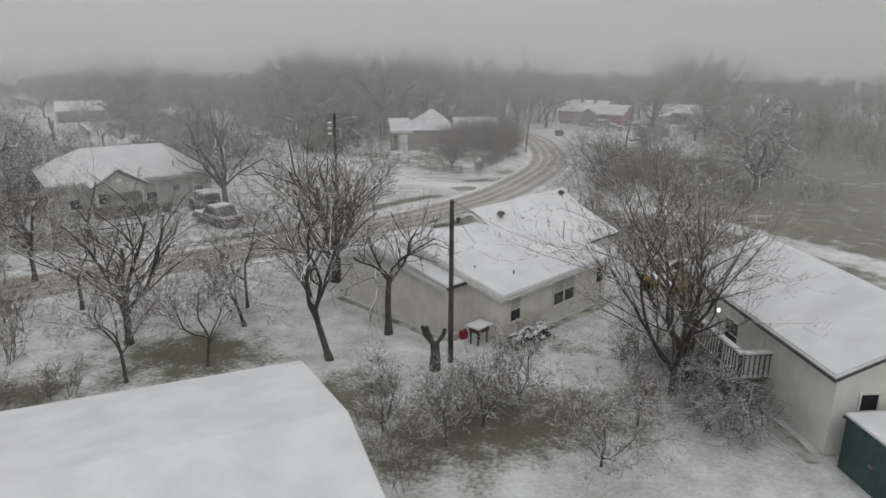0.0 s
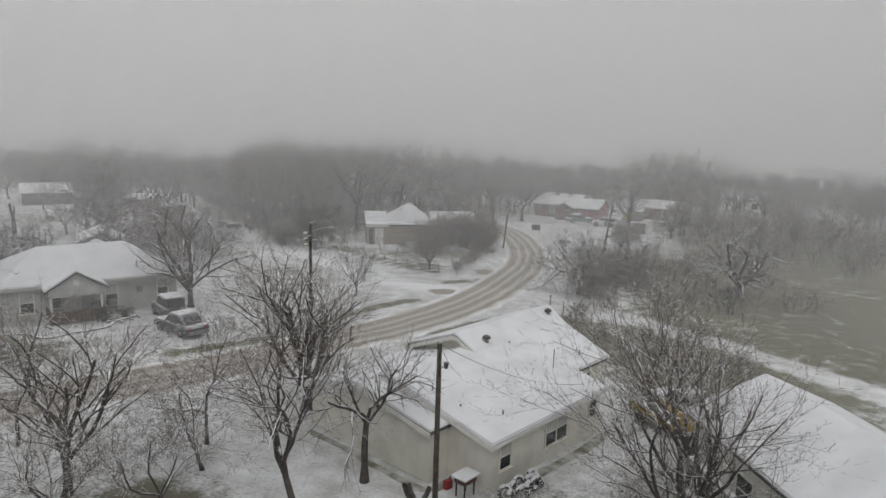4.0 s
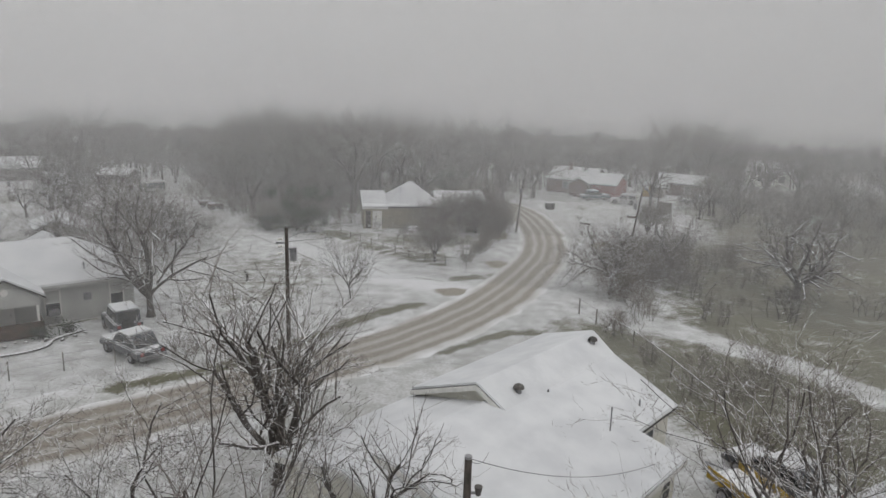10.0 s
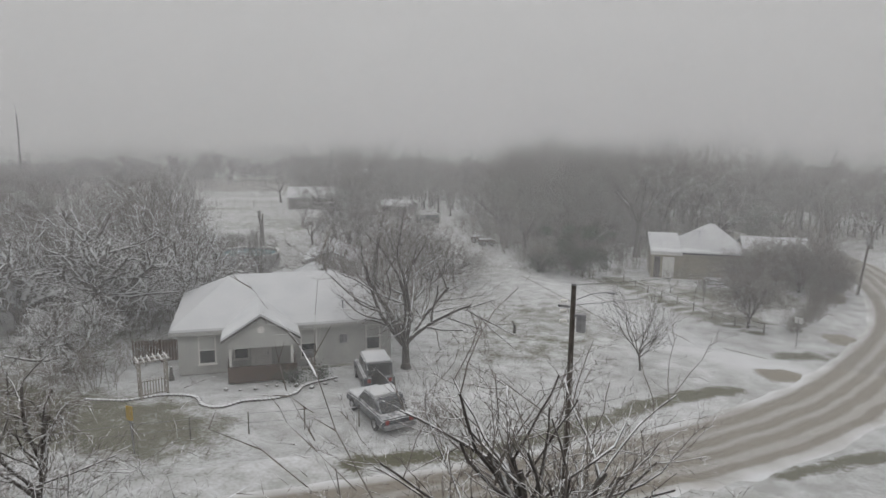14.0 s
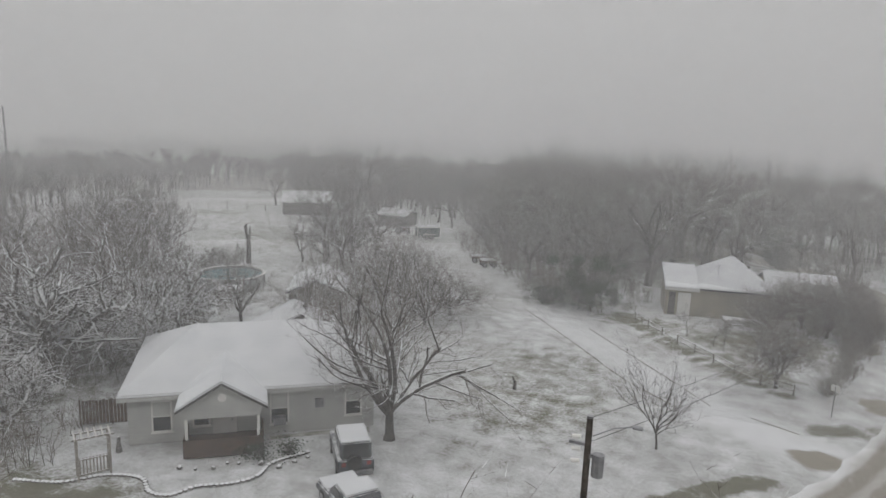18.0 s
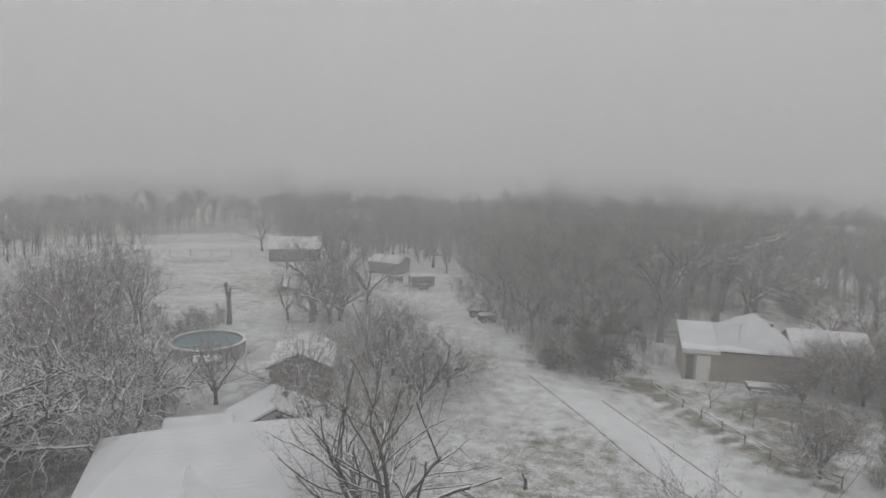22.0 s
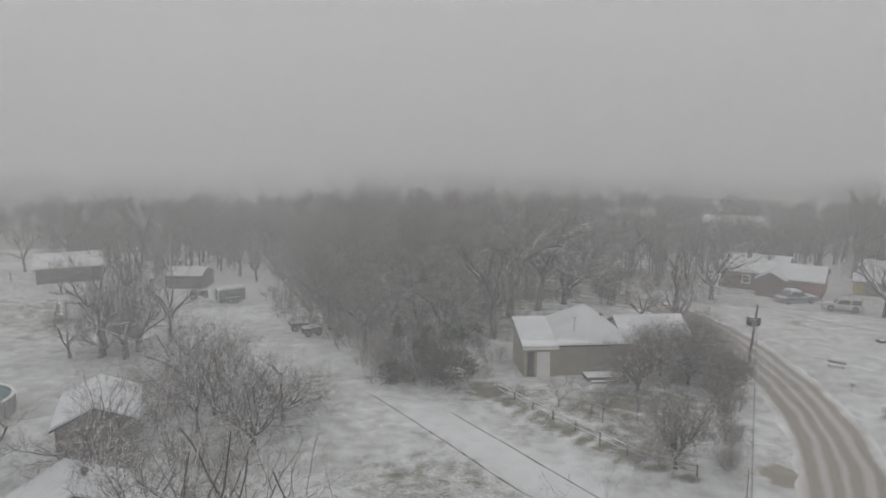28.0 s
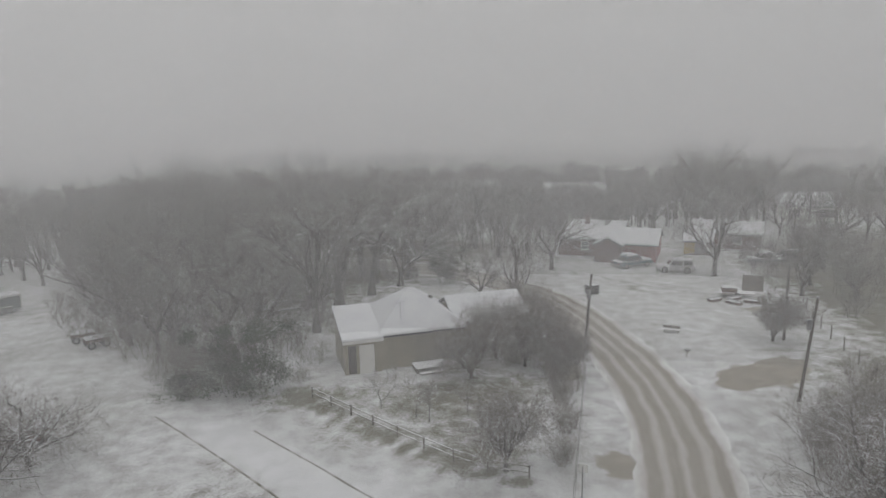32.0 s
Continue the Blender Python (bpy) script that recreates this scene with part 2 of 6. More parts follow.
# ---- helpers of this scene ----
def thing(name, label, category, x=0, y=0, z=0, rz=0, group="", kind=""):
    ob = new(name)
    ob.empty_display_size = 0.2
    ob.matrix_basis = pose(x, y, z, 0, 0, rz)
    return tagged(ob, label, category, group, kind)


def finish(bm, name, material):
    me = bpy.data.meshes.new(name)
    bm.normal_update()
    bm.to_mesh(me)
    bm.free()
    me.materials.append(material)
    return me


def part(name, bm, material, parent=None, label=""):
    """Links a bmesh (or a ready mesh) as one mesh object under a thing or part."""
    ob = new(name, bm if isinstance(bm, bpy.types.Mesh) else finish(bm, name, material))
    ob.parent = parent
    if label:
        ob["label"] = label
    return ob


def box(bm, x0, y0, z0, x1, y1, z1, bevel=0.0, m=None):
    vs = [bm.verts.new((x, y, z)) for z in (z0, z1) for x, y in ((x0, y0), (x1, y0), (x1, y1), (x0, y1))]
    fs = [bm.faces.new([vs[i] for i in q]) for q in ((3, 2, 1, 0), (4, 5, 6, 7), (0, 1, 5, 4), (1, 2, 6, 5), (2, 3, 7, 6), (3, 0, 4, 7))]
    if bevel:
        out = bmesh.ops.bevel(bm, geom=list({e for f in fs for e in f.edges}), offset=bevel, segments=2, affect="EDGES", profile=0.5)
        vs = [v for v in vs if v.is_valid] + out["verts"]
    if m:
        bmesh.ops.transform(bm, matrix=m, verts=list(set(vs)))
    return bm


def boxes(*rows, bevel=0.0):
    bm = bmesh.new()
    for r in rows:
        box(bm, *r, bevel=bevel)
    return bm


def rod(bm, p, q, r0, r1=None, n=8, cap=True):
    """A tapered round bar from p to q."""
    p, q, r1 = Vector(p), Vector(q), r0 if r1 is None else r1
    d = (q - p).normalized()
    a = d.orthogonal().normalized()
    b = d.cross(a)
    rings = [[bm.verts.new(c + r * (math.cos(k * math.tau / n) * a + math.sin(k * math.tau / n) * b)) for k in range(n)] for c, r in ((p, r0), (q, r1))]
    for k in range(n):
        bm.faces.new((rings[0][k], rings[0][(k + 1) % n], rings[1][(k + 1) % n], rings[1][k]))
    if cap:
        bm.faces.new(rings[0][::-1])
        bm.faces.new(rings[1])
    return bm


def rods(*rows, n=8):
    bm = bmesh.new()
    for r in rows:
        rod(bm, *r, n=n)
    return bm


def slab(faces, lift):
    """A solid sheet: the given faces and the same ones lifted by lift."""
    bm = bmesh.new()
    seen = {}
    fs = []
    for f in faces:
        ring = []
        for p in f:
            key = tuple(round(c, 4) for c in p)
            if key not in seen:
                seen[key] = bm.verts.new(p)
            ring.append(seen[key])
        fs.append(bm.faces.new(ring))
    out = bmesh.ops.extrude_face_region(bm, geom=fs)
    bmesh.ops.translate(bm, vec=(0, 0, lift), verts=[v for v in out["geom"] if isinstance(v, bmesh.types.BMVert)])
    bmesh.ops.recalc_face_normals(bm, faces=bm.faces)
    return bm


def prism(poly, axis, a, b):
    """A polygon of (side, height) drawn out along axis x or y from a to b."""
    bm = bmesh.new()
    put = (lambda s, z, t: (t, s, z)) if axis == "x" else (lambda s, z, t: (s, t, z))
    r = [[bm.verts.new(put(s, z, t)) for s, z in poly] for t in (a, b)]
    n = len(poly)
    for k in range(n):
        bm.faces.new((r[0][k], r[0][(k + 1) % n], r[1][(k + 1) % n], r[1][k]))
    bm.faces.new(r[0][::-1])
    bm.faces.new(r[1])
    bmesh.ops.recalc_face_normals(bm, faces=bm.faces)
    return bm


# ---- haze: added see-through sheets stand in for it, one behind the other, round the place ----
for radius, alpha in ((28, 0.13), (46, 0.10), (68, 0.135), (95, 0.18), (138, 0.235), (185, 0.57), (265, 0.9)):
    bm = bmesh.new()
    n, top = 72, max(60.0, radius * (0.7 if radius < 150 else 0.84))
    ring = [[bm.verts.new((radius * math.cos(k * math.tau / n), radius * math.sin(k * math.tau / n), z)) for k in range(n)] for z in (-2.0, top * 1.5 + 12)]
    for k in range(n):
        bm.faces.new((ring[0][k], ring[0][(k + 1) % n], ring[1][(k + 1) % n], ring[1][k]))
    veil = part("haze", bm, haze_sheet_mat("haze_sheet", alpha, top))
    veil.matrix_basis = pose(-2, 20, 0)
    tagged(veil, "see-through sheet standing in for falling snow and mist", "haze", kind="structure")

# ---- ground ----
ROAD_LINE = [(-75, -6), (-60, 5.5), (-45, 17), (-32, 26.5), (-22, 33.6), (-13, 40.5), (-6, 46.6), (0, 52.6), (5, 59.6), (8.8, 68), (11.6, 76), (13.0, 84), (13.3, 92), (13.0, 99), (11.4, 106), (7, 114), (0, 121), (-12, 128)]


def smooth_line(pts, step=1.0):
    """A Catmull-Rom curve through the points, sampled."""
    out = []
    P = [Vector(p) for p in pts]
    P = [2 * P[0] - P[1]] + P + [2 * P[-1] - P[-2]]
    for i in range(1, len(P) - 2):
        n = max(2, int((P[i + 1] - P[i]).length / step))
        for k in range(n):
            t = k / n
            a, b, c, d = P[i - 1 : i + 3]
            out.append(0.5 * ((2 * b) + (c - a) * t + (2 * a - 5 * b + 4 * c - d) * t * t + (3 * b - a - 3 * c + d) * t**3))
    out.append(P[-2])
    return out


ROAD = smooth_line(ROAD_LINE)
ROAD_XY = np.array([(p.x, p.y) for p in ROAD])

# patches where grass, mud or wet ground shows through: x, y, radius, stretch along y, strength
GRASS = [(-38, 37, 8, 0.8, 0.5), (6.4, 66, 1.6, 2.2, 0.9), (9.2, 73, 1.5, 2.2, 0.9), (12.6, 51.5, 2.4, 1.7, 1.0), (14.2, 46.5, 2.5, 1.9, 1.0), (15.6, 41.5, 2.7, 1.9, 1.0), (17.0, 36.5, 3, 1.8, 1.0), (34, 62, 16, 1.5, 0.8), (-25, 42, 9, 0.6, 0.5), (-34, 41, 8, 0.8, 0.8), (50, 96, 20, 1.4, 1.0), (64, 106, 32, 1.2, 1.0), (-2.6, 22.4, 2.6, 1.3, 0.6), (-16, 116, 22, 1.0, 1.0), (-60, 62, 15, 1.5, 1.0), (-12, 71, 12, 1.3, 0.3), (2, 130, 30, 0.6, 0.8), (30, 52, 22, 1.6, 0.75), (45, 75, 22, 1.2, 0.8), (-3, 80.5, 8, 0.7, 0.4), (0.5, 76, 6, 0.7, 0.4), (-62, 104, 16, 0.7, 0.22), (-78, 112, 16, 0.6, 0.4), (20, 45, 9, 1.4, 0.8), (-14, 60, 11, 1.3, 0.28), (-27, 43.5, 6, 0.7, 0.5), (-42, 64, 4, 2.0, 0.7), (2, 83, 8, 0.6, 0.6), (-10, 84, 5, 0.6, 0.6), (0, 74, 4, 0.5, 0.55),
         (-9.5, 25.5, 5.5, 0.7, 0.9), (5.5, 21, 6, 0.6, 0.75), (7, 27, 3.5, 0.6, 0.5), (1, 19, 7, 0.7, 0.6), (-55, 98, 24, 0.8, 0.28), (-5, 99, 7, 1.0, 0.5), (10, 55, 3, 1.0, 0.5), (22, 105, 6, 0.8, 0.3), (-40, 52, 9, 1.2, 0.6), (24, 84, 12, 0.8, 0.25), (-15, 21, 5, 0.8, 0.7)]
MUD = [(20.5, 81.8, 4.6, 0.55, 1.0), (23.5, 83.4, 2.4, 0.8, 0.8), (18.2, 80.4, 2.0, 0.7, 0.6), (2.5, 62.5, 2.4, 0.8, 0.7), (8, 85.5, 1.8, 1.8, 0.9), (30, 96, 2.5, 0.5, 0.8), (6.8, 72, 1.4, 1.5, 0.8)]


LANE = [(p.x, p.y) for p in smooth_line([(11.5, 60), (13.4, 58.2), (17.2, 54.8), (20.3, 50.8), (23.3, 47.4), (25.5, 43), (30, 36)], 1.0)]


DRIVE = [(p.x, p.y) for p in smooth_line([(-16.5, 83.2), (-11.5, 76.5), (-7.2, 71.2), (-3.0, 67.0), (1.2, 64.0), (3.4, 62.4)], 0.5)]
DITCHES = [([(p.x, p.y) for p in smooth_line(pts, 0.5)], w) for pts, w in (
    ([(-15.5, 43.6), (-11.0, 46.6), (-8.6, 49.0), (-7.0, 51.2), (-5.0, 54.0), (-2.6, 56.8), (-0.4, 58.8)], 0.62),
    ([(1.4, 49.6), (3.6, 51.6), (6.2, 53.6), (7.6, 53.2)], 0.5),
    ([(2.9, 66.3), (4.6, 67.2)], 0.8),
    ([(-10.0, 84.0), (-6.4, 79.2), (-3.4, 75.4), (-0.8, 72.6), (2.0, 71.0)], 0.5))]


def patch(X, Y, rows):
    out = np.zeros_like(X)
    for a, b, r, k, s in rows:
        out += s * np.maximum(0.0, 1 - np.hypot(X - a, (Y - b) / k) / r) * 1.6
    return np.minimum(out, 1.0)


def away(X, Y, line):
    """Distance from each place to a line of points."""
    out = np.full_like(X, 1e9)
    for x, y in line:
        out = np.minimum(out, np.hypot(X - x, Y - y))
    return out


def axis_steps(lo, hi, step):
    near = np.arange(lo, hi + step / 2, step)
    out = np.array([30, 70, 150, 350, 900, 2400.0])
    return np.concatenate([lo - out[::-1], near, hi + out])


gx, gy = axis_steps(-110, 75, 0.9), axis_steps(-25, 190, 0.9)
gx = np.unique(np.concatenate([gx, np.arange(-200.0, -112.0, 5.0)]))
gy = np.unique(np.concatenate([gy, np.arange(193.0, 330.0, 5.0)]))
X, Y = (g.ravel() for g in np.meshgrid(gx, gy))
road_gap = away(X, Y, [tuple(p) for p in ROAD_XY])
far = np.hypot(X + 2, Y - 20)
hill = np.exp(-(((X + 85) / 60) ** 2) - ((Y - 238) / 24) ** 2)
cover = np.maximum(patch(X, Y, GRASS), np.where((far > 150) & (far < 290) & (hill < 0.3), 0.75, 0.0)) * np.clip(away(X, Y, LANE) - 0.7, 0, 1)
for line, w in DITCHES:
    cover = np.maximum(cover, np.clip(1.6 - away(X, Y, line) / w, 0, 1) * 1.1)
mud = patch(X, Y, MUD)
drive = np.clip(2.6 - away(X, Y, DRIVE) * 1.15, 0, 1) * np.clip((82.5 - Y) / 6.0, 0, 1)


def rise(x, y):
    """A low snowy hill beyond the woods."""
    return 8.0 * math.exp(-(((x + 85) / 55) ** 2) - ((y - 238) / 20) ** 2)


verts = []
for x, y, g in zip(X.tolist(), Y.tolist(), road_gap.tolist()):
    z = 0.10 * noise.noise((x * 0.11, y * 0.11, 1)) + 0.035 * noise.noise((x * 0.7, y * 0.7, 4)) - 0.16 * max(0.0, 1 - g * 1.25 / 5.0)
    verts.append((x, y, (z if abs(x) < 200 else 0.0) + rise(x, y)))
nx = len(gx)
faces = [(j * nx + i, j * nx + i + 1, (j + 1) * nx + i + 1, (j + 1) * nx + i) for j in range(len(gy) - 1) for i in range(nx - 1)]
me = bpy.data.meshes.new("ground")
me.from_pydata(verts, [], faces)
for nm, vals in (("grass", cover.tolist()), ("mud", mud.tolist()), ("drive", drive.tolist())):
    me.attributes.new(nm, "FLOAT", "POINT").data.foreach_set("value", vals)
me.polygons.foreach_set("use_smooth", [True] * len(me.polygons))
GROUND = bpy.data.materials.new("snowy_grass")
GROUND.use_nodes = True
n, l = GROUND.node_tree.nodes, GROUND.node_tree.links
b = n["Principled BSDF"]
b.inputs["Roughness"].default_value, b.inputs["Specular IOR Level"].default_value = 0.95, 0.1


def noise_node(n, l, tc, scale, detail=6.0):
    k = n.new("ShaderNodeTexNoise")
    k.inputs["Scale"].default_value, k.inputs["Detail"].default_value = scale, detail
    l.new(tc.outputs["Object"], k.inputs["Vector"])
    return k


def calc(n, l, op, a, c):
    k = n.new("ShaderNodeMath")
    k.operation = op
    for i, v in enumerate((a, c)):
        if isinstance(v, (int, float)):
            k.inputs[i].default_value = v
        else:
            l.new(v, k.inputs[i])
    return k.outputs[0]


def blend(n, l, fac, a, c):
    k = n.new("ShaderNodeMix")
    k.data_type = "RGBA"
    l.new(fac, k.inputs[0])
    for i, v in ((6, a), (7, c)):
        if isinstance(v, tuple):
            k.inputs[i].default_value = (*v, 1)
        else:
            l.new(v, k.inputs[i])
    return k.outputs[2]


def span(n, l, v, lo, hi):
    k = n.new("ShaderNodeMapRange")
    k.inputs[1].default_value, k.inputs[2].default_value = lo, hi
    l.new(v, k.inputs[0])
    return k.outputs[0]


tc = n.new("ShaderNodeTexCoord")
at1, at2 = n.new("ShaderNodeAttribute"), n.new("ShaderNodeAttribute")
at1.attribute_name, at2.attribute_name = "grass", "mud"
big, mid, fine = noise_node(n, l, tc, 0.16), noise_node(n, l, tc, 0.9), noise_node(n, l, tc, 6.0, 8)
grit = calc(n, l, "ADD", calc(n, l, "MULTIPLY", mid.outputs[0], 0.55), calc(n, l, "MULTIPLY", fine.outputs[0], 0.45))
bare = span(n, l, calc(n, l, "ADD", calc(n, l, "ADD", grit, calc(n, l, "MULTIPLY", big.outputs[0], 0.25)), calc(n, l, "MULTIPLY", at1.outputs["Fac"], 0.36)), 0.66, 0.94)
mottle = calc(n, l, "MULTIPLY", span(n, l, calc(n, l, "ADD", grit, calc(n, l, "MULTIPLY", big.outputs[0], 0.35)), 0.48, 0.78), 0.56)
snow_col = blend(n, l, fine.outputs[0], (0.61, 0.62, 0.635), (0.73, 0.74, 0.75))
grass_col = blend(n, l, fine.outputs[0], (0.09, 0.088, 0.064), (0.205, 0.199, 0.155))
at3 = n.new("ShaderNodeAttribute")
at3.attribute_name = "drive"
trodden = calc(n, l, "SUBTRACT", 1.0, calc(n, l, "MULTIPLY", at3.outputs["Fac"], 0.68))
c1 = blend(n, l, calc(n, l, "MULTIPLY", calc(n, l, "MAXIMUM", bare, mottle), trodden), snow_col, grass_col)
wet = span(n, l, calc(n, l, "ADD", at2.outputs["Fac"], calc(n, l, "MULTIPLY", calc(n, l, "ADD", mid.outputs[0], big.outputs[0]), 0.75)), 1.08, 1.3)
mud_col = blend(n, l, mid.outputs[0], (0.19, 0.172, 0.14), (0.33, 0.305, 0.262))
l.new(blend(n, l, wet, c1, mud_col), b.inputs["Base Color"])
bp = n.new("ShaderNodeBump")
bp.inputs["Strength"].default_value, bp.inputs["Distance"].default_value = 0.6, 0.06
l.new(grit, bp.inputs["Height"])
l.new(bp.outputs[0], b.inputs["Normal"])
me.materials.append(GROUND)
tagged(new("ground", me), "grass ground thinly covered with fresh snow", "ground", kind="structure")

# ---- road: slush with wheel tracks, snow lying between them ----
ROADMAT = bpy.data.materials.new("slushy_road")
ROADMAT.use_nodes = True
n, l = ROADMAT.node_tree.nodes, ROADMAT.node_tree.links
b = n["Principled BSDF"]
b.inputs["Roughness"].default_value, b.inputs["Specular IOR Level"].default_value = 0.7, 0.3
tc, uv = n.new("ShaderNodeTexCoord"), n.new("ShaderNodeUVMap")
sp = n.new("ShaderNodeSeparateXYZ")
l.new(uv.outputs[0], sp.inputs[0])
nz1, nz2 = noise_node(n, l, tc, 0.35), noise_node(n, l, tc, 4.0, 8)
v = calc(n, l, "ADD", sp.outputs[1], calc(n, l, "MULTIPLY", calc(n, l, "SUBTRACT", nz1.outputs[0], 0.5), 0.10))
track = None
for centre, wide in ((0.27, 0.07), (0.43, 0.055), (0.57, 0.06), (0.73, 0.05)):
    d = calc(n, l, "ABSOLUTE", calc(n, l, "SUBTRACT", v, centre), 0.0)
    k = n.new("ShaderNodeMapRange")
    k.interpolation_type = "SMOOTHSTEP"
    k.inputs[1].default_value, k.inputs[2].default_value, k.inputs[3].default_value, k.inputs[4].default_value = wide * 0.45, wide * 1.1, 1.0, 0.0
    l.new(d, k.inputs[0])
    track = k.outputs[0] if track is None else calc(n, l, "MAXIMUM", track, k.outputs[0])
track = calc(n, l, "MULTIPLY", track, span(n, l, nz2.outputs[0], 0.2, 0.5))
slush = blend(n, l, nz2.outputs[0], (0.28, 0.262, 0.232), (0.5, 0.484, 0.458))
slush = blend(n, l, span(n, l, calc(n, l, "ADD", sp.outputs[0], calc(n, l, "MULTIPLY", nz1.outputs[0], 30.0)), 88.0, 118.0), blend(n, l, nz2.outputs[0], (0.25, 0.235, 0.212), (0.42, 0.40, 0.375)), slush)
rut = blend(n, l, nz2.outputs[0], (0.19, 0.17, 0.142), (0.29, 0.265, 0.23))
rim = calc(n, l, "ADD", calc(n, l, "ABSOLUTE", calc(n, l, "SUBTRACT", sp.outputs[1], 0.5), 0.0), calc(n, l, "MULTIPLY", calc(n, l, "SUBTRACT", nz1.outputs[0], 0.5), 0.3))
slush = blend(n, l, span(n, l, rim, 0.26, 0.4), slush, (0.69, 0.70, 0.71))
l.new(blend(n, l, track, slush, rut), b.inputs["Base Color"])
bp = n.new("ShaderNodeBump")
bp.inputs["Strength"].default_value, bp.inputs["Distance"].default_value, bp.invert = 0.7, 0.05, True
l.new(track, bp.inputs["Height"])
l.new(bp.outputs[0], b.inputs["Normal"])


def ribbon(name, line, width, material, lift, cross=(0.0,), rag=0.0):
    """A strip laid along a line, with UVs along (metres) and across (0 to 1)."""
    me = bpy.data.meshes.new(name)
    vs, fs, uvs = [], [], []
    m = len(cross)
    run = 0.0
    for i, p in enumerate(line):
        a, c = line[max(0, i - 1)], line[min(len(line) - 1, i + 1)]
        d = (c - a).normalized()
        side = Vector((d.y, -d.x))
        if i:
            run += (p - line[i - 1]).length
        for k, h in enumerate(cross):
            s = (k / (m - 1) - 0.5) * (width + (rag * noise.noise((p.x * 0.5, p.y * 0.5, k)) if k in (0, m - 1) else 0))
            q = p + side * s
            vs.append((q.x, q.y, lift + h + 0.10 * noise.noise((q.x * 0.11, q.y * 0.11, 1)) - 0.16))
            uvs.append((run, k / (m - 1)))
    for i in range(len(line) - 1):
        for k in range(m - 1):
            fs.append((i * m + k, i * m + k + 1, (i + 1) * m + k + 1, (i + 1) * m + k))
    me.from_pydata(vs, [], fs)
    lay = me.uv_layers.new(name="UVMap")
    for lp in me.loops:
        lay.data[lp.index].uv = uvs[lp.vertex_index]
    me.polygons.foreach_set("use_smooth", [True] * len(me.polygons))
    me.materials.append(material)
    return new(name, me)


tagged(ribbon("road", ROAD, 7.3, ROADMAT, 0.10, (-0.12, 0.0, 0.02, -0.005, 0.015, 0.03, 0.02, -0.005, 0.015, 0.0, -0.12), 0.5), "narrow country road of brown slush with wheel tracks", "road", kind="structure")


# ---- buildings ----
def roof_faces(kind, x0, y0, x1, y1, ze, zr, over, ridge):
    """Roof planes over a block: gable or hip with the ridge along x or y, or a shed roof rising towards +y (shed) or -y (shed_back)."""
    x0, y0, x1, y1 = x0 - over, y0 - over, x1 + over, y1 + over
    if kind == "shed":
        return [[(x0, y0, ze), (x1, y0, ze), (x1, y1, zr), (x0, y1, zr)]]
    if kind == "shed_back":
        return [[(x0, y0, zr), (x1, y0, zr), (x1, y1, ze), (x0, y1, ze)]]
    if kind == "gable_x":
        r = y0 + (y1 - y0) * ridge
        return [[(x0, y0, ze), (x1, y0, ze), (x1, r, zr), (x0, r, zr)], [(x0, r, zr), (x1, r, zr), (x1, y1, ze), (x0, y1, ze)]]
    if kind == "gable_y":
        r = x0 + (x1 - x0) * ridge
        return [[(x0, y0, ze), (r, y0, zr), (r, y1, zr), (x0, y1, ze)], [(r, y0, zr), (x1, y0, ze), (x1, y1, ze), (r, y1, zr)]]
    r, h = (y0 + y1) / 2, (y1 - y0) / 2 * ridge * 2
    a, c = (x0 + h, r, zr), (x1 - h, r, zr)
    return [[(x0, y0, ze), (x1, y0, ze), c, a], [(x1, y0, ze), (x1, y1, ze), c], [(x1, y1, ze), (x0, y1, ze), a, c], [(x0, y1, ze), (x0, y0, ze), a]]


def snow_sheet(faces, thick, seed):
    """Snow lying on roof planes: a finely cut, softly uneven layer."""
    bm = slab([[(p[0], p[1], p[2] + 0.01) for p in f] for f in faces], thick)
    bmesh.ops.bevel(bm, geom=[e for e in bm.edges if e.calc_length() > 0.3 and all(v.co.z > min(p[2] for f in faces for p in f) + thick * 0.6 for v in e.verts)], offset=thick * 0.45, segments=2, affect="EDGES")
    return bm


